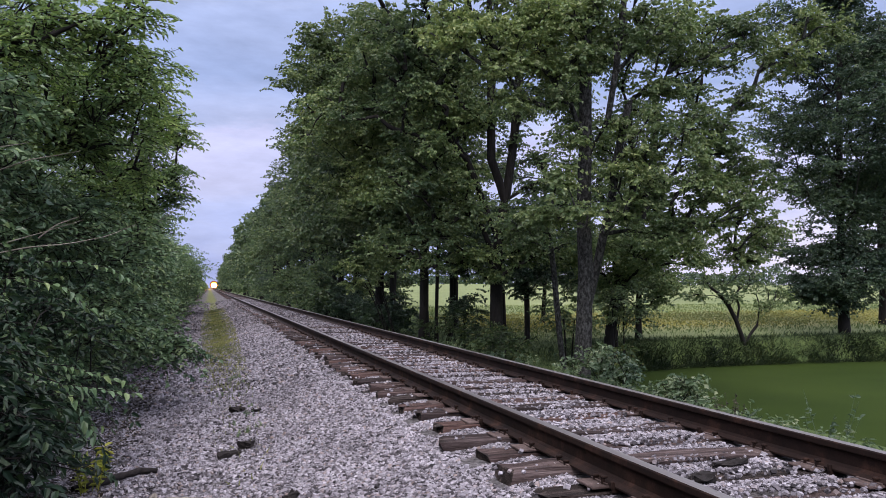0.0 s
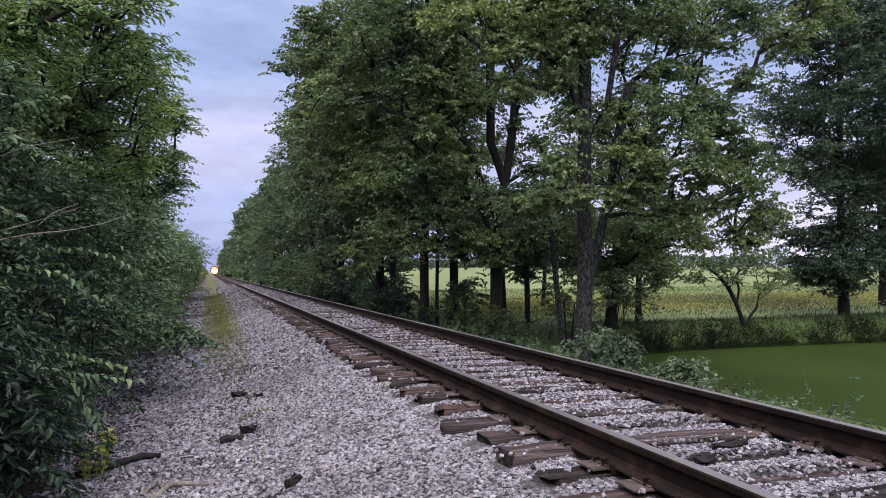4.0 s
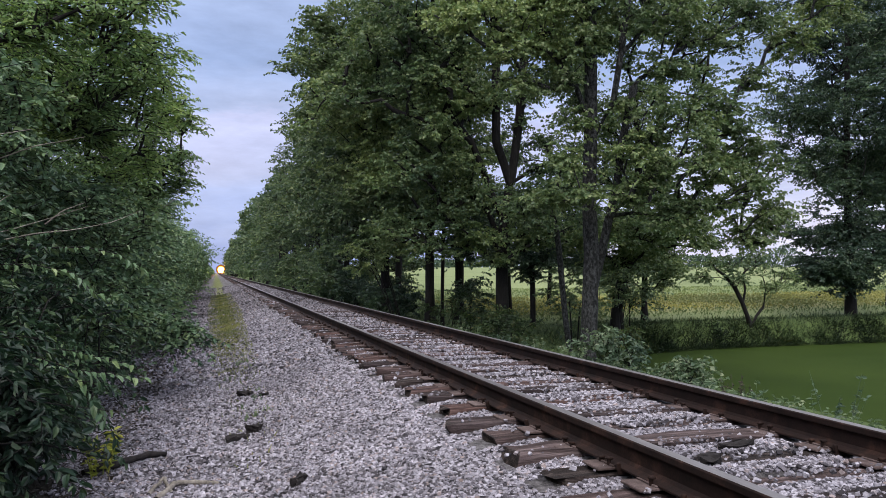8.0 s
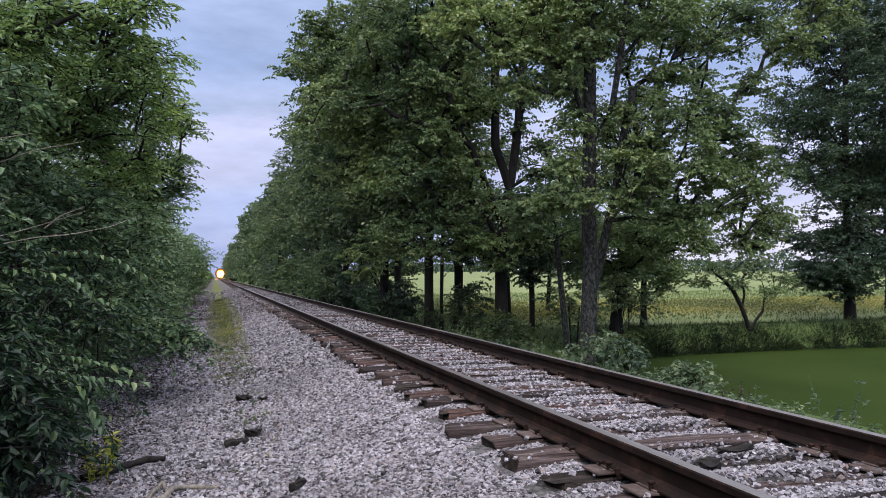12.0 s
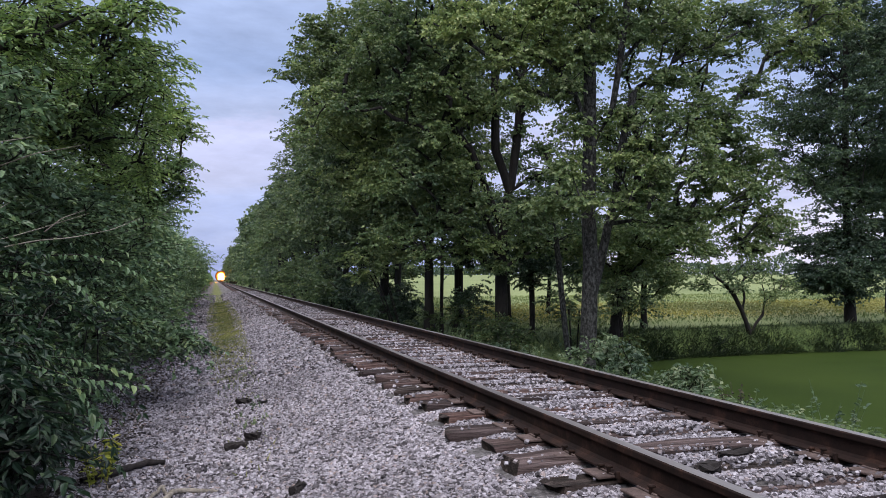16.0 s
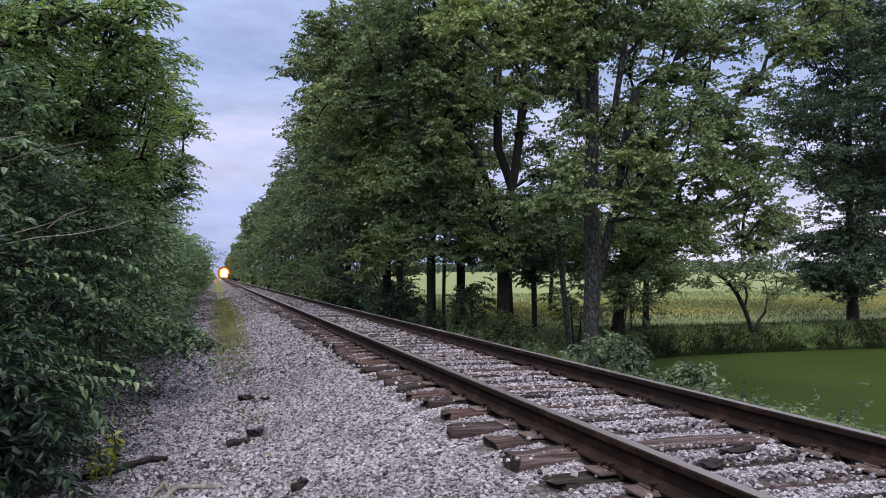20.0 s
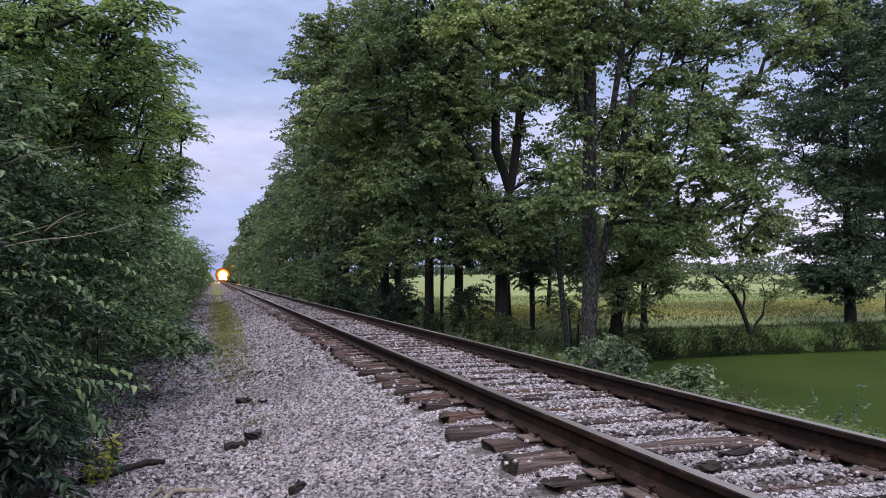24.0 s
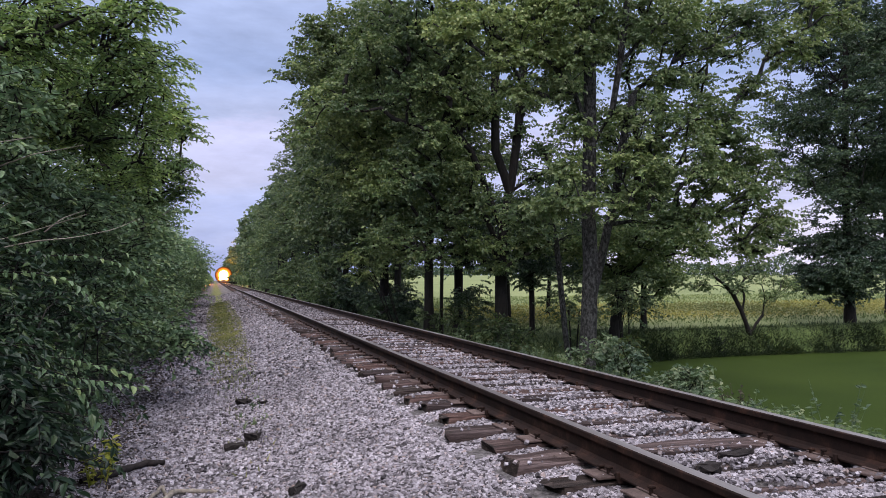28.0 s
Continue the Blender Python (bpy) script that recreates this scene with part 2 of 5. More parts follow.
M_ROTTIE = rough_material("rotten_timber", ((0.25, (0.010, 0.008, 0.007)), (0.5, (0.035, 0.026, 0.023)), (0.72, (0.13, 0.10, 0.092))), 3.0, 22.0, 0.9, (0.35, 7.0, 7.0), 1.0, 0.02, own=True)
M_RUST = rough_material("rusty_steel", ((0.3, (0.008, 0.0042, 0.0034)), (0.55, (0.020, 0.0098, 0.0072)), (0.75, (0.068, 0.033, 0.022))), 6.0, 70.0, 0.8, None, 0.4, 0.003, metal=0.1)
M_PLATE = rough_material("dusty_rust", ((0.3, (0.045, 0.031, 0.028)), (0.55, (0.105, 0.076, 0.070)), (0.8, (0.175, 0.132, 0.124))), 8.0, 70.0, 0.85, None, 0.5, 0.003)
M_DEADWOOD = rough_material("dead_wood", ((0.3, (0.10, 0.085, 0.07)), (0.7, (0.30, 0.27, 0.23))), 5.0, 40.0, 0.9, None, 0.8, 0.006)
M_BLACKWOOD = rough_material("rotten_wood", ((0.3, (0.006, 0.0055, 0.0055)), (0.7, (0.030, 0.025, 0.024))), 5.0, 40.0, 0.9, None, 0.8, 0.008)
M_LOCO = rough_material("dark_engine_paint", ((0.3, (0.02, 0.02, 0.025)), (0.7, (0.05, 0.05, 0.06))), 1.0, 20.0, 0.5, None, 0.1, 0.002)
M_STEEL = rough_material("dull_steel", ((0.3, (0.08, 0.08, 0.08)), (0.7, (0.2, 0.2, 0.2))), 4.0, 30.0, 0.45, None, 0.2, 0.002, metal=0.8)


def railhead_material():
    m, nt, p, out = material("worn_railhead")
    col = ramp_node(nt, noise_node(nt, 5.0, 4.0, 0.6, (1, 0.05, 1)), ((0.3, (0.15, 0.135, 0.135)), (0.7, (0.33, 0.315, 0.32))))
    nt.links.new(col, p.inputs["Base Color"])
    p.inputs["Metallic"].default_value, p.inputs["Roughness"].default_value = 0.7, 0.46
    return m


def lamp_material(name, colour, strength):
    m, nt, p, out = material(name)
    e = nt.nodes.new("ShaderNodeEmission")
    e.inputs[0].default_value, e.inputs[1].default_value = (*colour, 1), strength
    nt.links.new(e.outputs[0], out.inputs[0])
    return m


def halo_material(name, colour):
    """A disc painted with the headlight's glare: brightest round the lens, dim at its rim."""
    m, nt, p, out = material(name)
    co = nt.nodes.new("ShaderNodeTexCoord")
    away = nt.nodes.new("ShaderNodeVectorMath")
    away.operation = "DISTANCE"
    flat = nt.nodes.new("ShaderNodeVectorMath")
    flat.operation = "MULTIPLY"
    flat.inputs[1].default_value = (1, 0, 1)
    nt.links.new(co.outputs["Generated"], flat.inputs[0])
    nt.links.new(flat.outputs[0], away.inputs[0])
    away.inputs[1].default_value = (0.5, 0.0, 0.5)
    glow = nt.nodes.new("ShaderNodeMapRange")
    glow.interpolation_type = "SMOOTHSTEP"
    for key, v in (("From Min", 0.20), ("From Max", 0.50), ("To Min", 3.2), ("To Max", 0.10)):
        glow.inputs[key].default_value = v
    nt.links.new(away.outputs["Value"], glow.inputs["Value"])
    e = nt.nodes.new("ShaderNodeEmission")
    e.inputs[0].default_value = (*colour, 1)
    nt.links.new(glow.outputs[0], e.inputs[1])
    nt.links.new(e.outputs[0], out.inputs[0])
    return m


def glass_material(name, colour):
    m, nt, p, out = material(name)
    p.inputs["Base Color"].default_value = (*colour, 1)
    p.inputs["Roughness"].default_value = 0.08
    return m


M_HEAD = railhead_material()
M_HEADLIGHT = lamp_material("headlight_glow", (1.0, 0.30, 0.045), 1500.0)
M_HALO = halo_material("headlight_halo", (1.0, 0.27, 0.035))
M_GLASS = glass_material("cab_glass", (0.01, 0.012, 0.015))


def ground_material():
    """Soil and short grass; gravel along the track; crop in the field beyond the bank."""
    m, nt, p, out = material("ground_cover")
    geo = nt.nodes.new("ShaderNodeNewGeometry")
    sep = nt.nodes.new("ShaderNodeSeparateXYZ")
    nt.links.new(geo.outputs["Position"], sep.inputs[0])

    def step(source, lo, hi):
        k = nt.nodes.new("ShaderNodeMapRange")
        k.interpolation_type = "SMOOTHSTEP"
        k.inputs["From Min"].default_value, k.inputs["From Max"].default_value = lo, hi
        nt.links.new(source, k.inputs["Value"])
        return k.outputs[0]

    def times(a, b):
        k = nt.nodes.new("ShaderNodeMath")
        k.operation = "MULTIPLY"
        nt.links.new(a, k.inputs[0])
        nt.links.new(b, k.inputs[1])
        return k.outputs[0]
    wob = nt.nodes.new("ShaderNodeMath")
    wob.operation = "MULTIPLY_ADD"
    nt.links.new(noise_node(nt, 0.9, 3.0), wob.inputs[0])
    wob.inputs[1].default_value = 0.9
    nt.links.new(sep.outputs["X"], wob.inputs[2])
    x = wob.outputs[0]  # centre of the drift lies 0.45 to the right
    grass = ramp_node(nt, noise_node(nt, 1.5, 6.0), ((0.3, (0.050, 0.080, 0.025)), (0.7, (0.100, 0.140, 0.044))))
    soil = ramp_node(nt, noise_node(nt, 3.0, 6.0), ((0.3, (0.014, 0.012, 0.010)), (0.7, (0.048, 0.041, 0.035))))
    base = mix_node(nt, step(x, 1.2, 2.2), soil, grass)
    # kept darker than the stones, so the colour adds shade in their gaps
    gravel = ramp_node(nt, noise_node(nt, 26.0, 4.0, 0.7), ((0.30, (0.03, 0.028, 0.028)), (0.48, (0.105, 0.099, 0.101)), (0.62, (0.18, 0.17, 0.174)), (0.75, (0.29, 0.275, 0.28))))
    dust = ramp_node(nt, noise_node(nt, 1.6, 4.0), ((0.35, (0.72, 0.70, 0.68)), (0.65, (1.1, 1.1, 1.12))))
    gravel = mix_node(nt, 1.0, gravel, dust, "MULTIPLY")
    near = nt.nodes.new("ShaderNodeMapRange")
    for key, v in (("From Min", 4.2), ("From Max", 7.4), ("To Min", -1.0), ("To Max", 0.0)):
        near.inputs[key].default_value = v
    nt.links.new(sep.outputs["Y"], near.inputs["Value"])
    verge = nt.nodes.new("ShaderNodeMath")
    nt.links.new(x, verge.inputs[0])
    nt.links.new(near.outputs[0], verge.inputs[1])
    bed = times(step(verge.outputs[0], -4.0, -3.5), step(x, 3.1, 2.5))
    col = mix_node(nt, bed, base, gravel)
    # grass strip between the path and the ballast, thicker further on
    strip = times(times(step(x, -3.2, -2.6), step(x, -1.7, -2.0)), step(sep.outputs["Y"], 8.0, 20.0))
    dry = ramp_node(nt, noise_node(nt, 5.0, 5.0), ((0.3, (0.085, 0.095, 0.035)), (0.7, (0.15, 0.16, 0.06))))
    col = mix_node(nt, strip, col, dry)
    field = times(step(sep.outputs["Y"], 24.9, 26.2), step(sep.outputs["X"], 8.0, 11.0))
    crop = ramp_node(nt, noise_node(nt, 0.05, 5.0), ((0.3, (0.138, 0.172, 0.068)), (0.7, (0.202, 0.236, 0.100))))
    bloom = ramp_node(nt, noise_node(nt, 1.2, 5.0), ((0.35, (0.16, 0.178, 0.072)), (0.65, (0.235, 0.230, 0.090))))
    crop = mix_node(nt, times(step(sep.outputs["Y"], 28.0, 31.0), step(sep.outputs["Y"], 44.0, 36.0)), crop, bloom)
    col = mix_node(nt, field, col, crop)
    nt.links.new(col, p.inputs["Base Color"])
    p.inputs["Roughness"].default_value = 0.95
    p.inputs["Specular IOR Level"].default_value = 0.2
    bump_node(nt, p, noise_node(nt, 26.0, 4.0, 0.7), 0.9, 0.03)
    return m


def pond_material():
    m, nt, p, out = material("duckweed")
    a = ramp_node(nt, noise_node(nt, 0.25, 3.0), ((0.3, (0.024, 0.042, 0.0085)), (0.7, (0.036, 0.057, 0.0115))))
    b = ramp_node(nt, noise_node(nt, 30.0, 4.0, 0.7), ((0.3, (0.8, 0.8, 0.8)), (0.7, (1.15, 1.15, 1.1))))
    nt.links.new(mix_node(nt, 1.0, a, b, "MULTIPLY"), p.inputs["Base Color"])
    p.inputs["Roughness"].default_value = 0.9
    p.inputs["Specular IOR Level"].default_value = 0.04
    bump_node(nt, p, noise_node(nt, 60.0, 3.0), 0.3, 0.004)
    return m


M_GROUND = ground_material()
M_POND = pond_material()


# ---------------------------------------------------------------- mesh tools
def mesh_from(name, verts, faces, mat, smooth=False, materials=None, indices=None):
    """A mesh from arrays: verts (n, 3) and faces (m, k), k corners each."""
    me = bpy.data.meshes.new(name)
    verts, faces = np.asarray(verts, np.float32), np.asarray(faces, np.int32)
    k = faces.shape[1]
    me.vertices.add(len(verts))
    me.vertices.foreach_set("co", verts.ravel())
    me.loops.add(faces.size)
    me.loops.foreach_set("vertex_index", faces.ravel())
    me.polygons.add(len(faces))
    me.polygons.foreach_set("loop_start", np.arange(0, faces.size, k, dtype=np.int32))
    for one in (materials or [mat]):
        me.materials.append(one)
    if indices is not None:
        me.polygons.foreach_set("material_index", np.asarray(indices, np.int32))
    me.polygons.foreach_set("use_smooth", np.full(len(faces), smooth))
    me.update(calc_edges=True)
    return me


def put(name, me, parent=None, label="", m=None):
    ob = new(name, me)
    if parent:
        ob.parent = parent
    if m is not None:
        ob.matrix_basis = m
    if label:
        ob["label"] = label
    return ob


def part(name, bm, mat, parent, label="", smooth=False):
    me = bpy.data.meshes.new(name)
    bm.to_mesh(me)
    bm.free()
    me.materials.append(mat)
    for f in me.polygons:
        f.use_smooth = smooth
    return put(name, me, parent, label)


def box(bm, x0, x1, y0, y1, z0, z1, bevel=0.0):
    """A box in bm, its edges rounded off."""
    r = bmesh.ops.create_cube(bm, size=1.0, matrix=Matrix.LocRotScale(((x0 + x1) / 2, (y0 + y1) / 2, (z0 + z1) / 2), None, (x1 - x0, y1 - y0, z1 - z0)))
    if bevel:
        edges = list({e for v in r["verts"] for e in v.link_edges})
        bmesh.ops.bevel(bm, geom=edges, offset=bevel, segments=1, affect="EDGES", profile=0.5)
    return bm


def disc(bm, centre, radius, depth, axis="Y", segments=20):
    turn = {"Y": Euler((radians(90), 0, 0)), "X": Euler((0, radians(90), 0)), "Z": Euler((0, 0, 0))}[axis]
    bmesh.ops.create_cone(bm, cap_ends=True, segments=segments, radius1=radius, radius2=radius, depth=depth, matrix=Matrix.LocRotScale(centre, turn, None))
    return bm


def unit(v):
    return v / np.maximum(np.linalg.norm(v, axis=-1, keepdims=True), 1e-9)


def leaves_mesh(name, rng, centre, along, length, ratio, mat, lobes=2, flat=1.1):
    """Many leaf blades, each folded at its rib. lobes 2: four corners; 3: six corners, fuller."""
    n = len(centre)
    along = unit(along)
    up = unit(rng.normal(size=(n, 3)) * flat + np.array([0, 0, 1.0]))
    side = unit(np.cross(along, up))
    nor = np.cross(side, along)
    length = np.asarray(length).reshape(-1, 1)
    wide = length * ratio * rng.uniform(0.8, 1.2, (n, 1))
    lift = wide * rng.uniform(0.1, 0.45, (n, 1))
    tip = centre + along * length - nor * length * rng.uniform(0.0, 0.3, (n, 1))
    if lobes == 2:
        mid = centre + along * length * 0.42
        v = np.stack([centre, mid + side * wide * 0.5 + nor * lift, tip, mid - side * wide * 0.5 + nor * lift], 1)
        f = np.array([[0, 1, 2], [0, 2, 3]])
    else:
        a, b = centre + along * length * 0.25, centre + along * length * 0.65
        v = np.stack([centre, a + side * wide * 0.46 + nor * lift, b + side * wide * 0.36 + nor * lift * 0.7, tip,
                      b - side * wide * 0.36 + nor * lift * 0.7, a - side * wide * 0.46 + nor * lift], 1)
        f = np.array([[0, 1, 2, 3], [0, 3, 4, 5]])
    k = v.shape[1]
    faces = (np.arange(n)[:, None, None] * k + f[None]).reshape(-1, f.shape[1])
    return mesh_from(name, v.reshape(-1, 3), faces, mat)


def tube(points, radii, sides):
    """Verts and quads of a tapering tube along points."""
    p, r = np.asarray(points, float), np.asarray(radii, float)
    d = unit(np.gradient(p, axis=0))
    ref = np.where(np.abs(d[:, 2:3]) > 0.9, np.array([[1.0, 0, 0]]), np.array([[0, 0, 1.0]]))
    a = unit(np.cross(d, ref))
    b = np.cross(d, a)
    th = np.linspace(0, 2 * math.pi, sides, endpoint=False)
    v = p[:, None] + r[:, None, None] * (np.cos(th)[None, :, None] * a[:, None] + np.sin(th)[None, :, None] * b[:, None])
    i, j = np.meshgrid(np.arange(len(p) - 1), np.arange(sides), indexing="ij")
    q = np.stack([i * sides + j, i * sides + (j + 1) % sides, (i + 1) * sides + (j + 1) % sides, (i + 1) * sides + j], -1).reshape(-1, 4)
    return v.reshape(-1, 3), q


def tubes_mesh(name, chains, mat, smooth=True):
    vs, fs, at = [], [], 0
    for pts, rad, sides in chains:
        v, f = tube(pts, rad, sides)
        vs.append(v), fs.append(f + at)
        at += len(v)
    return mesh_from(name, np.concatenate(vs), np.concatenate(fs), mat, smooth)


# ---------------------------------------------------------------- plants
def grow(rng, stems, targets, step=0.5, arch=0.12):
    """Branches from the stems to the targets: each reaches from the nearest lower place of what has grown.
    Returns the chains of points and the number of tips that each point carries."""
    nodes, parent, chains = [], [], []
    for pts in stems:
        ids = []
        for i, q in enumerate(pts):
            parent.append(ids[-1] if i else -1)
            ids.append(len(nodes))
            nodes.append(np.asarray(q, float))
        chains.append(ids)
    low = min(n[2] for n in nodes)
    order = np.argsort([min(np.linalg.norm(t - n) for n in nodes) for t in targets])
    for k in order:
        t = targets[k]
        arr = np.array(nodes)
        d = np.linalg.norm(arr - t, axis=1) + np.maximum(0, arr[:, 2] - t[2] + 0.2) * 1.5
        d[arr[:, 2] < low + 0.25 * (t[2] - low)] += 1.0
        j = int(np.argmin(d))
        s = arr[j]
        n = max(2, int(np.linalg.norm(t - s) / step) + 1)
        ids, prev = [j], j
        for i in range(1, n + 1):
            u = i / n
            q = s + (t - s) * u + np.array([0, 0, 1.0]) * arch * np.linalg.norm(t - s) * math.sin(math.pi * u)
            if i < n:
                q = q + rng.normal(size=3) * 0.07 * step
            parent.append(prev)
            prev = len(nodes)
            ids.append(prev)
            nodes.append(q)
        chains.append(ids)
    carry = np.zeros(len(nodes))
    for ids in chains[len(stems):]:
        i = ids[-1]
        while i >= 0:
            carry[i] += 1
            i = parent[i]
    return np.array(nodes), chains, np.maximum(carry, 1)


def sprays(rng, tips, count, spread, flat=0.6, droop=0.3):
    """Leaves on side twigs that fan out from the tips: places, ways of the blades, and the twigs themselves."""
    tips = np.asarray(tips)
    n, tw = len(tips), max(4, count // 14)
    lv = max(4, count // tw)
    a, el = rng.uniform(0, 2 * math.pi, (n, tw)), rng.normal(0.12, 0.45, (n, tw)) * flat
    d = np.stack([np.cos(a) * np.cos(el), np.sin(a) * np.cos(el), np.sin(el)], -1)
    start = tips[:, None] + rng.normal(size=(n, tw, 3)) * 0.22 * spread
    long = spread * rng.uniform(0.8, 2.0, (n, tw, 1))
    u = ((np.arange(lv) + rng.random((n, tw, lv))) / lv)[..., None]
    down = np.array([0, 0, -1.0])
    c = start[:, :, None] + (d * long)[:, :, None] * u + down * (droop * 0.6 * long)[:, :, None] * u * u
    side = unit(np.cross(d, np.array([0, 0, 1.0])))[:, :, None] * np.where(np.arange(lv) % 2, 1.0, -1.0)[:, None]
    along = d[:, :, None] * 0.6 + side * 0.8 + down * (0.2 + droop * u) + rng.normal(size=c.shape) * 0.3
    c = c + rng.normal(size=c.shape) * 0.05 * spread
    mid = start + d * long * 0.5 + down * droop * 0.15 * long
    end = start + d * long + down * droop * 0.6 * long
    return c.reshape(-1, 3), unit(along.reshape(-1, 3)), np.stack([start, mid, end], 2).reshape(-1, 3, 3)


def in_crown(rng, n, centre, radii, hollow=0.45, bumps=0.38, seed=0.0):
    """Points in an uneven egg, more of them towards its outside."""
    d = unit(rng.normal(size=(n, 3)))
    r = hollow + (1 - hollow) * rng.random(n) ** 0.7
    wob = np.array([noise.noise(Vector(q * 1.9) + Vector((seed, seed * 1.7, 0))) for q in d])
    return np.asarray(centre) + d * (r * (1 + bumps * 1.6 * wob))[:, None] * np.asarray(radii)


def bough(rng, centre, size, n, thick=0.5):
    """Tips of one leafy bough: a shallow dome, drooping at its rim."""
    a, r = rng.uniform(0, 2 * math.pi, n), size * np.sqrt(rng.random(n))
    lift = thick * size * (0.9 - 1.4 * (r / size) ** 2) + rng.normal(size=n) * 0.26 * size
    return np.asarray(centre)[:3] + np.stack([r * np.cos(a), r * np.sin(a), lift], 1)


def bough_crown(rng, k, per, centre, radii, size, hollow=0.5, seed=0.0):
    """A crown of k boughs over an uneven egg, each bough a clump of tips with gaps between."""
    c = in_crown(rng, k, centre, radii, hollow, 0.3, seed)
    return np.vstack([bough(rng, q, size * rng.uniform(0.65, 1.3), max(3, int(per * rng.uniform(0.7, 1.3)))) for q in c])


def plant(name, rng, base, stems, radius, targets, leaf, count, spread, length, ratio, bark, label, category, group, lobes=2, flat=0.6, tall=None, big_limbs=6, step=0.5, arch=0.12, droop=0.3, twigs=1, girths=None):
    """A tree or shrub: an Empty at its base with its trunk, limbs, twigs and crown."""
    origin = np.asarray(base, float)
    root = new(name)
    root.location = Vector(origin)
    nodes, chains, carry = grow(rng, [np.asarray(s, float) - origin for s in stems], np.asarray(targets) - origin, step, arch)
    full = carry.max()
    rad = radius * (carry / full) ** 0.42
    for k, ids in enumerate(chains[:len(stems)]):
        pts, r = nodes[ids], rad[ids].copy()
        top = np.linspace(1.0, 0.72, len(ids))
        thick = girths[k] if girths else radius * (0.9 if len(stems) == 1 else 0.6)
        r = np.minimum(np.maximum(r, thick * top * np.linspace(1, 0.72 if k == 0 else 0.3, len(ids))), thick * 1.1)
        if k == 0:
            r[0] *= 1.4
        put("trunk" if len(stems) == 1 or (girths and k == 0) else "stem", tubes_mesh("trunk", [(pts, r, 10)], bark), root)
    rest = []
    ranked = sorted(chains[len(stems):], key=lambda c: -rad[c[1]] * len(c))
    for k, ids in enumerate(ranked):
        r = rad[ids].copy()
        r[0] = min(r[0], r[1] * 1.15)
        r = np.maximum(np.minimum(r, 0.3 * radius) * np.linspace(1.0, 0.3, len(r)), 0.006)
        one = (nodes[ids], r, 7 if r[1] > 0.03 else 4)
        if k < big_limbs:
            put("limb", tubes_mesh("limb", [one], bark), root)
        else:
            rest.append(one)
    tips = np.array([nodes[c[-1]] for c in chains[len(stems):]])
    c, along, fine = sprays(rng, tips, count, spread, flat, droop)
    if twigs:
        rest += [(q[[0, 2]], (0.005, 0.002), 3) for q in fine[::twigs]]
    if rest:
        tagged(put("branchwork", tubes_mesh("branchwork", rest, bark), root), kind="stuff")
    if tall is not None:  # above what matters, fewer and larger leaves
        keep = (c[:, 2] + origin[2] < tall) | (rng.random(len(c)) < 0.3)
        c, along = c[keep], along[keep]
        size = np.where(c[:, 2] + origin[2] < tall, 1.0, 1.8)
    else:
        size = np.ones(len(c))
    crown = put("crown", leaves_mesh("crown", rng, c, along, length * size * rng.uniform(0.65, 1.25, len(c)), ratio, leaf, lobes), root)
    tagged(root, label, category, group)
    return root


# ---------------------------------------------------------------- ground
BED_X = (-60, -6, -4.3, -3.6, -2.9, -2.3, -1.7, -1.35, -1.0, -0.6, 0.6, 1.0, 1.35, 1.8, 2.5, 3.3, 5.0, 7.5)
BED_Z = (-0.9, -0.8, -0.68, -0.63, -0.58, -0.48, -0.355, -0.295, -0.241, -0.220, -0.217, -0.239, -0.29, -0.45, -0.72, -0.98, -1.12, -1.15)
WATER = -1.9


def pond_depth(x, y):
    """Under 1 inside the pond."""
    return ((np.abs(x - 22.0) / 16.0) ** 4 + (np.abs(y - 8.0) / 16.0) ** 4) ** 0.25


def ground_z(x, y):
    x, y = np.asarray(x, float), np.asarray(y, float)
    z = np.interp(x, BED_X, BED_Z)
    z = z + 0.022 * np.clip((y - 18.0) / 14.0, 0, 1) * (np.abs(x) < 1.25)
    s = np.clip((x - 6.0) / 5.0, 0, 1) * np.clip((y - 10.0) / 12.0, 0, 1)
    s = s * s * (3 - 2 * s)
    away = np.hypot(x + 3, y)
    field = -0.95 + np.clip(away - 30.0, 0, 420) * 0.0122
    z = z * (1 - s) + field * s
    p = np.clip((1.03 - pond_depth(x, y)) / 0.07, 0, 1)
    p = p * p * (3 - 2 * p)
    return z * (1 - p) + (WATER - 0.4) * p


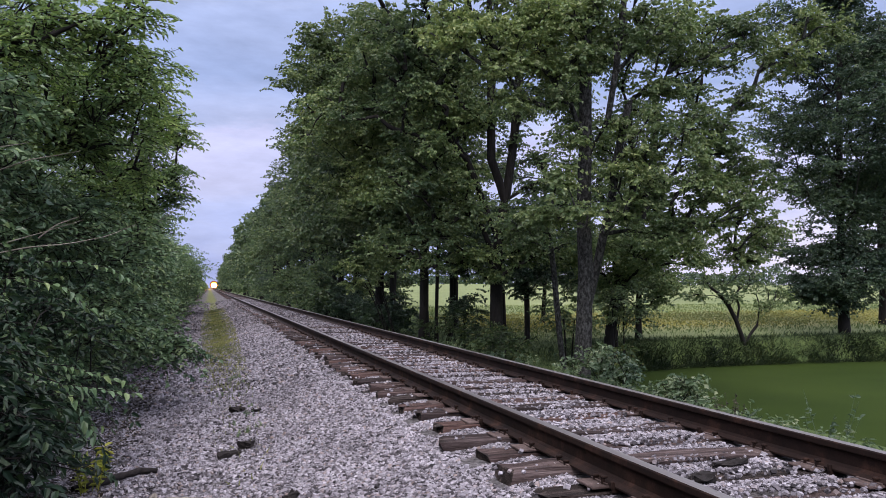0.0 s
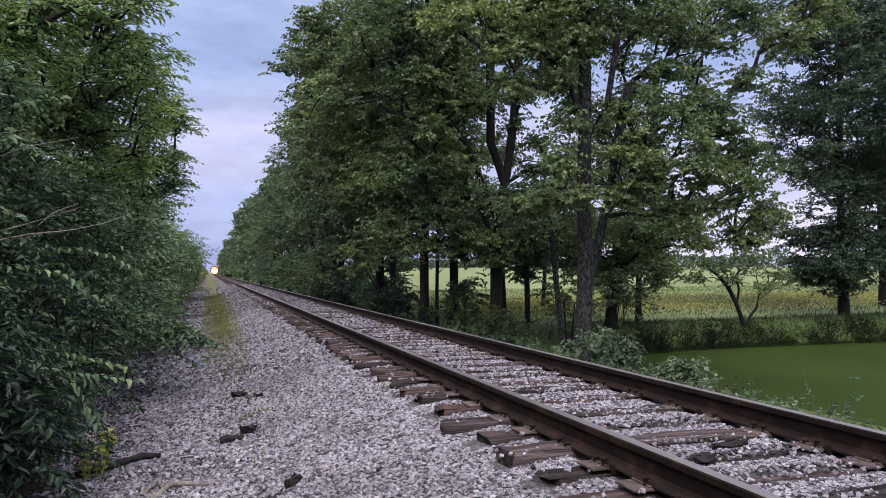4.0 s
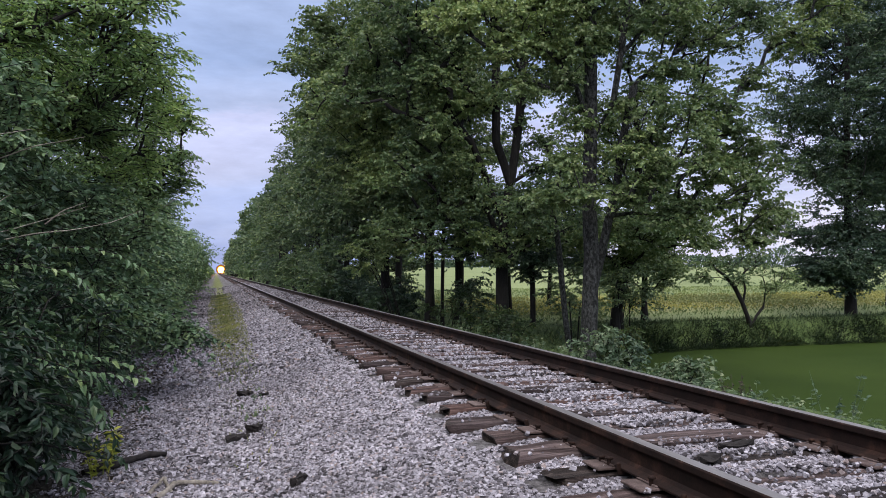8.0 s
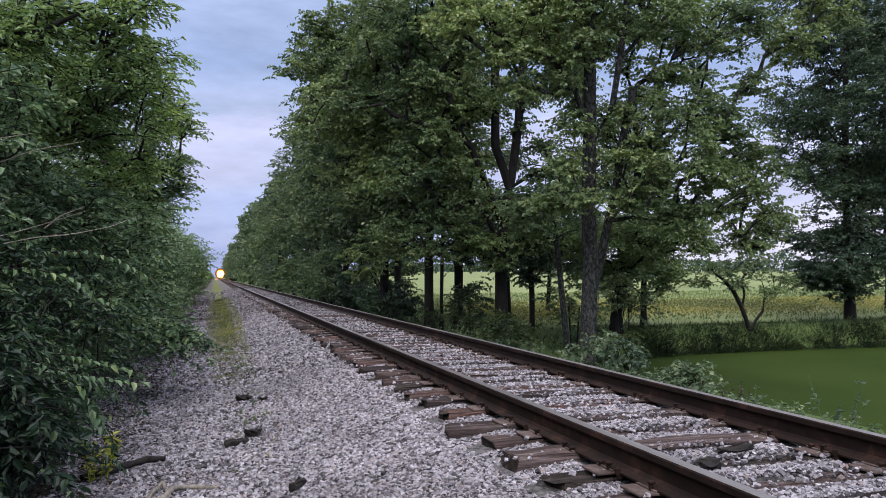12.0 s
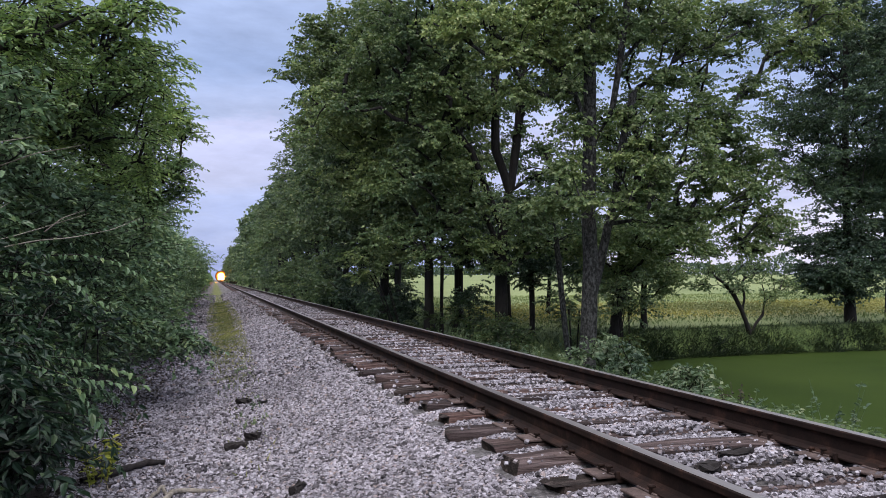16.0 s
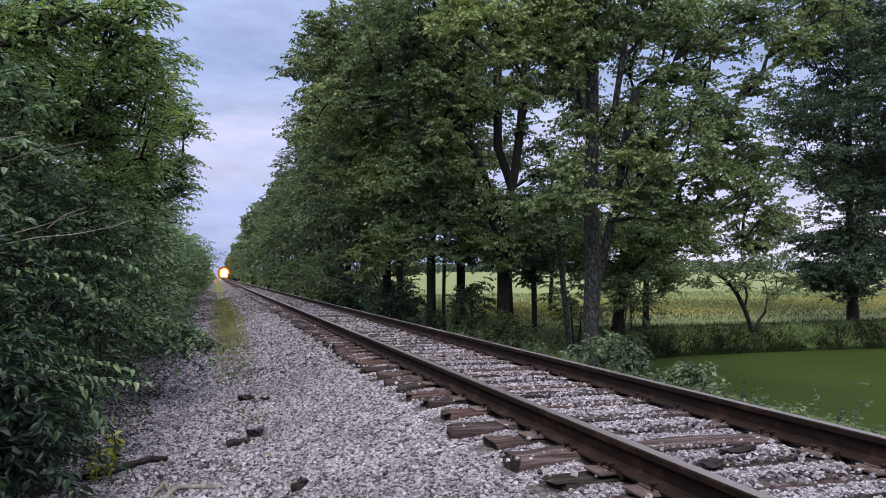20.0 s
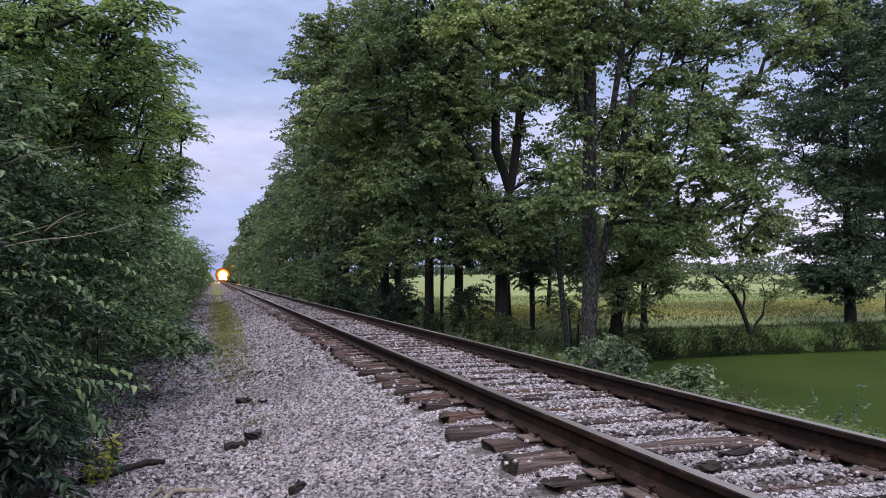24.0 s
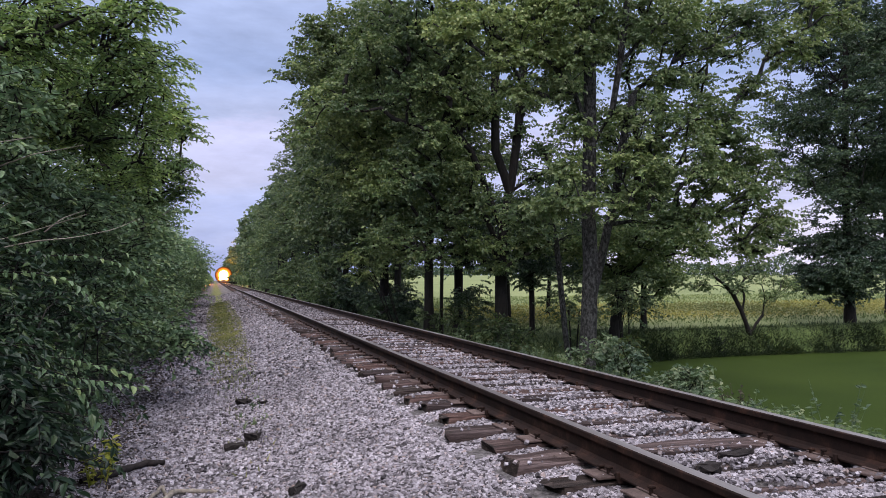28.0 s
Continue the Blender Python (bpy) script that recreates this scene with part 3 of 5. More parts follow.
def build_ground():
    xs = np.concatenate([[-1500, -700, -300, -120, -60, -30, -15, -10, -8], np.arange(-7, 9, 0.25), np.arange(9, 42, 0.6), [45, 50, 60, 80, 110, 150, 200, 280, 400, 700, 1500]])
    ys = np.concatenate([[-1500, -500, -150, -60, -30, -15, -8, -4], np.arange(-2, 20, 0.25), np.arange(20, 45, 0.6), np.arange(46, 100, 3.0), np.arange(105, 400, 15), [450, 600, 800, 1200, 2500]])
    X, Y = np.meshgrid(xs, ys, indexing="ij")
    Z = ground_z(X, Y)
    near = (np.abs(X) < 8) & (Y > -3) & (Y < 45)
    for i, j in np.argwhere(near):
        Z[i, j] += 0.022 * noise.noise(Vector((X[i, j] * 1.1, Y[i, j] * 1.1, 3.0)))
    n, m = X.shape
    i, j = np.meshgrid(np.arange(n - 1), np.arange(m - 1), indexing="ij")
    f = np.stack([i * m + j, (i + 1) * m + j, (i + 1) * m + j + 1, i * m + j + 1], -1).reshape(-1, 4)
    tagged(put("ground", mesh_from("ground", np.stack([X, Y, Z], -1).reshape(-1, 3), f, M_GROUND, True)),
           "gravel track bed, soil and green field reaching the horizon", "ground", kind="structure")
    th = np.linspace(0, 2 * math.pi, 72, endpoint=False)
    c, s = np.cos(th), np.sin(th)
    edge = np.stack([22 + 16.6 * np.sign(c) * np.abs(c) ** 0.5, 8 + 16.6 * np.sign(s) * np.abs(s) ** 0.5, np.full(72, WATER)], 1)
    v = np.vstack([[[22, 8, WATER]], edge])
    f = np.array([[0, 1 + k, 1 + (k + 1) % 72] for k in range(72)])
    tagged(put("water", mesh_from("water", v, f, M_POND)), "still pond covered all over with green duckweed", "pond", kind="structure")


build_ground()

# ---------------------------------------------------------------- track
TIE_TOP = -0.195
TIE_Y = [2.44, 2.96, 3.43, 3.86, 4.33, 4.85, 5.33, 5.95, 6.51, 6.99, 7.51, 7.98, 8.46, 9.13, 9.66, 10.14, 10.58, 11.12, 11.58]
while TIE_Y[-1] < 620:
    TIE_Y.append(TIE_Y[-1] + 0.534 + 0.05 * noise.noise(Vector((TIE_Y[-1] * 3.1, 0, 0))))
for k in range(40):
    TIE_Y.insert(0, TIE_Y[0] - 0.534)


def rail_mesh():
    """A flat-bottomed rail: foot, web and worn head, along y."""
    half = [(0.076, -0.181), (0.076, -0.171), (0.030, -0.156), (0.010, -0.140), (0.0085, -0.080), (0.012, -0.062), (0.037, -0.052), (0.0385, -0.022), (0.033, -0.014), (0.018, -0.011)]
    prof = half + [(-x, z) for x, z in reversed(half)]
    ys = [-25.0, 700.0]
    v = [(x, y, z) for y in ys for x, z in prof]
    n = len(prof)
    f, idx = [], []
    for k in range(n):
        f.append([k, (k + 1) % n, n + (k + 1) % n, n + k])
        top = min(prof[k][1], prof[(k + 1) % n][1]) > -0.0145
        idx.append(1 if top else 0)
    return mesh_from("rail", v, f, None, False, [M_RUST, M_HEAD], idx)


def tie_mesh(rng):
    """A worn timber: corners knocked off, ends split, top hollowed."""
    nx, hw, h, hl = 9, 0.112, 0.17, 1.215
    v = []
    for i in range(nx):
        x = -hl + 2 * hl * i / (nx - 1)
        wob = rng.normal(size=8) * 0.009
        end = 0.012 if i in (0, nx - 1) else 0.0
        ring = [(-hw + end, -h), (hw - end, -h), (hw, -h * 0.5), (hw - 0.002 - end, -0.018), (hw - 0.022, 0.0 - end), (0.0, -0.004 - end), (-hw + 0.022, 0.0 - end), (-hw + 0.002 + end, -0.018)]
        for q, (y, z) in enumerate(ring):
            v.append((x + (rng.normal() * 0.028 if end else 0), y + wob[q], z + wob[(q + 3) % 8] * 0.8))
    f = []
    for i in range(nx - 1):
        for k in range(8):
            f.append([i * 8 + k, (i + 1) * 8 + k, (i + 1) * 8 + (k + 1) % 8, i * 8 + (k + 1) % 8])
    for a, flip in ((0, False), ((nx - 1) * 8, True)):
        for q in ([0, 1, 2, 7], [7, 2, 3, 6], [6, 3, 4, 5]):
            c = [a + k for k in q]
            f.append(c[::-1] if flip else c)
    return mesh_from("tie", v, f, None, False, [M_TIE, M_ROTTIE], [0] * (8 * (nx - 1)) + [1] * 6)


def plate_mesh():
    bm = bmesh.new()
    box(bm, -0.185, 0.185, -0.098, 0.098, 0.0, 0.016, 0.004)
    for s in (-1, 1):
        box(bm, s * 0.085 - 0.008, s * 0.085 + 0.008, -0.09, 0.09, 0.016, 0.026, 0.003)
    me = bpy.data.meshes.new("tie_plate")
    bm.to_mesh(me), bm.free()
    me.materials.append(M_PLATE)
    return me


def anchor_mesh():
    """A spring clip under the rail foot."""
    bm = bmesh.new()
    box(bm, -0.092, 0.092, -0.011, 0.011, -0.022, 0.006, 0.003)
    for s in (-1, 1):
        box(bm, s * 0.088 - 0.012, s * 0.088 + 0.012, -0.013, 0.013, 0.0, 0.042, 0.004)
    me = bpy.data.meshes.new("rail_anchor")
    bm.to_mesh(me), bm.free()
    me.materials.append(M_RUST)
    return me


def spike_mesh():
    bm = bmesh.new()
    box(bm, -0.009, 0.009, -0.009, 0.009, -0.03, 0.026, 0.002)
    box(bm, -0.024, 0.014, -0.016, 0.016, 0.026, 0.042, 0.005)
    me = bpy.data.meshes.new("spike")
    bm.to_mesh(me), bm.free()
    me.materials.append(M_RUST)
    return me


def build_track():
    rng = np.random.default_rng(5)
    track = tagged(new("railway_track"), "single railway line of rusty rails on weathered timber ties", "railway track", kind="structure")
    rail = rail_mesh()
    for x in (-0.7525, 0.7525):
        put("rail", rail, track, "brown rusty steel rail with a worn bright head", pose(x, 0, 0))
    kinds = [tie_mesh(rng) for _ in range(7)]
    rotten = tie_mesh(rng)
    rotten.materials[0] = M_ROTTIE
    plate, spike, anchor = plate_mesh(), spike_mesh(), anchor_mesh()
    first = next(i for i, y in enumerate(TIE_Y) if y > 1.5)
    far_v, far_f, at = [], [], 0
    for i, y in enumerate(TIE_Y):
        dx, dz, turn = rng.normal() * 0.03, rng.normal() * 0.01, rng.normal() * 1.3
        if first <= i < first + 150:
            bad = 3.7 < y < 4.0 or (i - first) % 17 == 11
            dx += 0.09 if 3.7 < y < 4.0 else 0.0
            t = put("tie", rotten if bad else kinds[i % 7], track, "black rotten timber tie" if bad else "", pose(dx, y, TIE_TOP + dz, 0, 0, turn + 180 * (i % 2)))
            if i < first + 60:
                for x in (-0.7525, 0.7525):
                    p = put("tie_plate", plate, t, "", t.matrix_basis.inverted() @ pose(x, y, TIE_TOP - 0.002))
                    if i < first + 36 and i % 2:
                        put("rail_anchor", anchor, t, "", t.matrix_basis.inverted() @ pose(x, y + (0.145 if i % 4 == 1 else -0.145), TIE_TOP + 0.008))
                    if i < first + 36:
                        for sx, sy in ((-0.088, -0.045), (0.088, 0.05), (-0.088, 0.05) if i % 3 else (0.13, -0.05)):
                            out = 0 if sx < 0 else 180
                            put("spike", spike, t, "", t.matrix_basis.inverted() @ pose(x + sx, y + sy, TIE_TOP + rng.uniform(-0.002, 0.022), 0, 0, 180 - out + rng.normal() * 12))
        else:
            hw, hl = 0.11, 1.27
            for px, py, pz in ((-hl, -hw, -0.1), (hl, -hw, -0.1), (hl, hw, -0.1), (-hl, hw, -0.1), (-hl, -hw, 0), (hl, -hw, 0), (hl, hw, 0), (-hl, hw, 0)):
                far_v.append((px + dx, py + y, pz + TIE_TOP + dz))
            far_f += [[at + k for k in q] for q in ((4, 5, 6, 7), (0, 1, 5, 4), (2, 3, 7, 6), (3, 0, 4, 7), (1, 2, 6, 5))]
            at += 8
    far = put("distant_ties", mesh_from("distant_ties", far_v, far_f, M_TIE), track, "timber ties dwindling into the distance")
    far["kind"] = "stuff"


build_track()


# ---------------------------------------------------------------- gravel
TET_V = np.array([(1.0, 0.0, -0.4), (-0.5, 0.87, -0.4), (-0.5, -0.87, -0.4), (0.0, 0.0, 1.0)])
TET_F = np.array([(0, 1, 3), (1, 2, 3), (2, 0, 3)])
OCT_V = np.array([(1, 0, 0), (-1, 0, 0), (0, 1, 0), (0, -1, 0), (0, 0, 1), (0, 0, -1)], float)
OCT_F = np.array([(0, 2, 4), (2, 1, 4), (1, 3, 4), (3, 0, 4), (2, 0, 5), (1, 2, 5), (3, 1, 5), (0, 3, 5)])


CUBE_V = np.array([(x, y, z) for x in (-0.72, 0.72) for y in (-0.72, 0.72) for z in (-0.72, 0.72)])
CUBE_F = np.array([(0, 1, 3), (0, 3, 2), (4, 6, 7), (4, 7, 5), (0, 4, 5), (0, 5, 1), (2, 3, 7), (2, 7, 6), (0, 2, 6), (0, 6, 4), (1, 5, 7), (1, 7, 3)])


def turns(rng, n):
    q = unit(rng.normal(size=(n, 4)))
    w, x, y, z = q.T
    return np.stack([1 - 2 * (y * y + z * z), 2 * (x * y - w * z), 2 * (x * z + w * y), 2 * (x * y + w * z), 1 - 2 * (x * x + z * z), 2 * (y * z - w * x),
                     2 * (x * z - w * y), 2 * (y * z + w * x), 1 - 2 * (x * x + y * y)], 1).reshape(n, 3, 3)


def stones_mesh(name, rng, pos, size, shape_v, shape_f, mat):
    n, k = len(pos), len(shape_v)
    v = shape_v[None] * rng.uniform(0.7, 1.2, (n, k, 1)) * rng.uniform(0.74, 1.12, (n, 1, 3))
    v = np.einsum("nij,nkj->nki", turns(rng, n), v) * np.array([1, 1, 0.85])
    v = pos[:, None] + v * np.asarray(size).reshape(-1, 1, 1)
    f = (np.arange(n)[:, None, None] * k + shape_f[None]).reshape(-1, 3)
    return mesh_from(name, v.reshape(-1, 3), f, mat)


def gravel_places(rng, n, x0, x1, y0, y1):
    x, y = rng.uniform(x0, x1, n), rng.uniform(y0, y1, n)
    ty = np.array(TIE_Y)
    gap = np.abs(y - ty[np.clip(np.searchsorted(ty, y), 0, len(ty) - 1)])
    gap = np.minimum(gap, np.abs(y - ty[np.clip(np.searchsorted(ty, y) - 1, 0, len(ty) - 1)]))
    on_tie = (gap < 0.122) & (np.abs(x) < 1.31)
    on_rail = np.abs(np.abs(x) - 0.7525) < 0.10
    cover = np.array([noise.noise(Vector((a * 1.7, b * 1.7, 9.0))) for a, b in zip(x, y)])
    # the path is trodden and partly bare; few stones lie on the timbers
    bare = (x < -2.2) & (rng.random(n) < 0.7) & (cover + rng.normal(size=n) * 0.25 > 0.28 + 0.25 * np.clip((x + 2.5), -1, 1))
    strip = rng.random(n) < np.clip(1.5 - 1.3 * np.abs(x + 2.7 + 0.25 * cover) / (0.2 + 0.011 * np.minimum(y, 32)), 0, 1) * np.clip(0.35 + 0.09 * (y - 12.0), 0.35, 0.97)
    edge = rng.random(n) < np.clip((-4.3 - x + 0.6 * cover + 0.46 * np.clip(7.2 - y, 0, 3.0)) / 0.45, 0, 0.98)
    stay = ~on_rail & ~bare & ~strip & ~edge & (~on_tie | (rng.random(n) < np.where(x < -0.75, 0.012, 0.07 + 0.15 * (cover > 0.12))))
    x, y, on_tie = x[stay], y[stay], on_tie[stay]
    z = np.where(on_tie, TIE_TOP, ground_z(x, y))
    return x, y, z


def build_gravel():
    rng = np.random.default_rng(11)
    bed = tagged(new("ballast"), "crushed grey limestone ballast beside and between the rails", "gravel", kind="stuff")
    for name, n, y0, y1, grain, least, v, f in (("near_stones", 76000, 2.9, 4.7, 0.0018, 0.0058, CUBE_V, CUBE_F), ("close_stones", 62000, 4.7, 6.6, 0.0020, 0.0060, CUBE_V, CUBE_F), ("middle_stones", 84000, 6.6, 10.5, 0.0024, 0.0066, OCT_V * 1.12, OCT_F),
                                                ("trackside_stones", 40000, -4.0, 2.9, 0.0035, 0.012, TET_V, TET_F), ("far_stones", 64000, 10.5, 26.0, 0.0034, 0.010, OCT_V * 1.12, OCT_F),
                                                ("distant_stones", 60000, 26.0, 75.0, 0.0065, 0.016, TET_V, TET_F)):
        x, y, z = gravel_places(rng, n, -4.6, 1.4, y0, y1)
        s = np.minimum(rng.gamma(4.5, grain, len(x)), grain * 7.5) + least
        put(name, stones_mesh(name, rng, np.stack([x, y, z + s * 0.35], 1), s, v, f, M_STONE), bed)["kind"] = "stuff"


build_gravel()

# ---------------------------------------------------------------- trees beside the pond
def lean_stem(rng, x, y, height, dx=0.0, dy=0.0, bend=0.15, n=9, sink=0.12):
    z0 = float(ground_z(x, y)) - sink
    pts = []
    for i in range(n):
        u = i / (n - 1)
        pts.append((x + dx * u + bend * math.sin(3.0 * u + x) * u, y + dy * u + bend * math.cos(2.5 * u + y) * u, z0 + (height + sink) * u))
    return np.array(pts)


def field_tree(seed, x, y, height, radius, crowns, count, length, leaf=M_MAPLE, bark=M_DARKBARK, lean=(0, 0), limbs=(), girths=None, spread=0.36, near=(), per=9, label="", trunk_to=0.7, tall=None, low=None, category="tree", flat=0.6):
    """crowns: (centre, radii, boughs, size of a bough); near: single boughs (x, y, z, size)."""
    rng = np.random.default_rng(seed)
    stems = [np.array(q) for q in limbs] or [lean_stem(rng, x, y, height * trunk_to, *lean)]
    t = [bough_crown(rng, k, per, c, r, size, 0.45, seed * 3.3 + k) for c, r, k, size in crowns]
    t += [bough(rng, q, q[3], max(4, int(per * 1.5 * q[3] / 0.6)), 0.5) for q in near]
    t = np.vstack(t)
    g = ground_z(t[:, 0], t[:, 1]) + 0.5
    t[:, 2] = np.maximum(t[:, 2], g if low is None else low + 0.4 * rng.random(len(t)))
    base = (stems[0][0][0], stems[0][0][1], float(ground_z(stems[0][0][0], stems[0][0][1])))
    return plant("tree", rng, base, stems, radius, t, leaf, count, spread, length, 0.75, bark, label, category, "trees along the track", tall=tall, flat=flat, girths=girths, twigs=5)


GREY_MAPLE = (((3.91, 13.14, -1.25), (3.99, 13.19, -0.65), (4.05, 13.22, 0.01), (4.1, 13.21, 1.24), (4.03, 13.17, 2.35), (3.99, 13.02, 3.45), (3.94, 12.9, 4.5), (3.9, 12.8, 6.0), (3.8, 12.8, 8.0), (3.9, 12.9, 10.0)),
              ((4.07, 13.22, 0.2), (4.22, 13.32, 0.7), (4.40, 13.38, 1.24), (4.53, 13.26, 2.04), (4.64, 13.15, 2.59), (4.66, 12.99, 3.47), (4.9, 12.9, 4.6)),
              ((3.98, 12.97, 3.77), (3.65, 12.95, 4.51), (3.32, 12.99, 4.94), (3.01, 12.96, 5.45), (2.68, 12.89, 6.05)),
              ((4.03, 12.98, 3.55), (4.3, 12.69, 4.17), (4.37, 12.5, 5.08), (4.45, 12.4, 5.94), (4.6, 12.4, 7.5)))
FORKED_TREE = (((5.05, 20.35, -1.25), (5.05, 20.4, -0.7), (5.05, 20.45, 0.4), (5.05, 20.47, 1.42), (5.11, 20.38, 2.58), (5.23, 20.22, 3.6)),
               ((5.23, 20.22, 3.5), (5.05, 20.23, 4.06), (4.79, 20.22, 4.71), (4.74, 20.1, 5.82), (4.7, 20.0, 7.04), (4.6, 19.9, 8.5), (4.6, 19.9, 10.0)),
               ((5.24, 20.21, 3.5), (5.36, 20.12, 4.54), (5.44, 20.0, 5.49), (5.45, 19.9, 6.26), (5.5, 19.8, 7.16), (5.6, 19.8, 8.46), (5.8, 19.8, 10.0)),
               ((5.08, 20.39, 2.4), (4.55, 20.2, 3.4), (4.21, 20.1, 4.15), (3.96, 20.0, 4.63), (3.63, 20.03, 5.02), (3.21, 20.04, 5.56)),
               ((5.22, 20.21, 3.5), (5.77, 19.95, 3.88), (6.28, 19.68, 4.15), (6.63, 19.47, 4.43)),
               ((5.06, 20.44, 1.7), (4.56, 20.37, 2.73), (4.28, 20.43, 3.14), (4.03, 20.44, 3.71)))
LEANING_TREE = (((8.88, 20.73, -1.3), (8.93, 20.74, -0.9), (9.08, 20.74, 0.21), (9.34, 20.59, 1.27), (9.59, 20.45, 2.33), (9.78, 20.35, 3.02), (10.04, 20.3, 3.6), (10.3, 20.3, 5.0), (10.4, 20.3, 7.0)),
                ((9.48, 20.52, 1.85), (9.6, 20.45, 2.85), (9.6, 20.4, 3.72), (9.59, 20.3, 4.92), (9.4, 20.3, 6.5)))


MAPLE_BOUGHS = ((4.81, 12.60, 3.15, 0.55), (5.44, 12.40, 3.81, 0.65), (6.29, 12.50, 4.16, 0.65), (7.04, 12.70, 3.61, 0.60), (5.67, 12.20, 3.02, 0.70), (4.99, 12.50, 2.49, 0.55), (6.81, 12.60, 2.73, 0.65), (7.90, 13.00, 3.23, 0.50), (7.98, 13.20, 2.30, 0.50), (6.33, 12.60, 2.15, 0.55), (5.55, 12.60, 1.96, 0.40), (7.77, 13.40, 1.64, 0.40), (8.83, 13.60, 1.97, 0.40), (3.53, 12.80, 3.77, 0.25), (3.06, 12.70, 2.34, 0.35), (3.55, 12.40, 2.38, 0.22), (3.30, 12.70, 2.99, 0.25), (1.71, 13.00, 5.52, 0.70), (2.63, 13.00, 5.89, 0.70), (3.37, 12.80, 5.95, 0.60), (2.16, 13.00, 4.97, 0.50), (3.69, 12.40, 5.42, 0.30), (4.59, 12.60, 5.68, 0.50), (5.35, 12.60, 6.09, 0.60), (6.27, 12.80, 5.67, 0.50), (7.39, 13.00, 6.20, 0.60), (8.71, 13.20, 5.90, 0.50), (8.11, 13.20, 5.10, 0.35), (5.47, 12.80, 5.03, 0.40), (9.84, 13.40, 6.83, 0.60), (2.98, 13.00, 5.15, 0.35), (2.45, 13.00, 4.45, 0.28), (3.33, 13.00, 4.52, 0.28), (1.28, 13.40, 5.94, 0.50), (3.98, 12.60, 6.17, 0.50), (3.43, 12.70, 5.05, 0.30), (2.99, 13.00, 6.25, 0.50), (4.69, 12.80, 4.07, 0.22),)
FORK_BOUGHS = ((3.38, 20.00, 7.10, 0.90), (2.33, 19.80, 6.00, 1.00), (1.73, 20.00, 7.28, 1.00), (3.05, 20.00, 8.05, 1.00), (3.89, 20.00, 5.67, 0.70), (2.60, 19.60, 4.72, 0.90), (3.32, 19.80, 3.84, 0.80), (2.06, 20.00, 3.49, 0.90), (3.99, 19.80, 3.06, 0.60), (2.99, 19.80, 2.40, 0.70), (1.79, 20.20, 2.09, 0.70), (5.81, 20.00, 2.97, 0.60), (6.62, 20.00, 2.16, 0.60), (5.80, 20.40, 1.83, 0.50), (4.23, 20.00, 1.79, 0.50), (2.72, 20.00, 1.62, 0.50), (7.12, 20.40, 6.84, 0.50), (6.38, 20.40, 8.34, 0.80), (7.39, 20.60, 3.59, 0.50), (6.75, 20.40, 7.68, 0.50), (7.50, 20.40, 6.00, 0.50), (5.28, 20.40, 7.89, 0.60), (5.82, 20.20, 6.01, 0.30), (6.27, 20.20, 4.77, 0.35), (7.78, 20.60, 4.65, 0.40), (4.66, 20.20, 8.61, 0.70), (8.62, 21.00, 8.20, 0.60), (7.87, 20.80, 1.87, 0.50), (4.74, 20.00, 1.31, 0.30), (5.46, 20.20, 5.23, 0.22), (6.08, 20.20, 3.84, 0.22),)


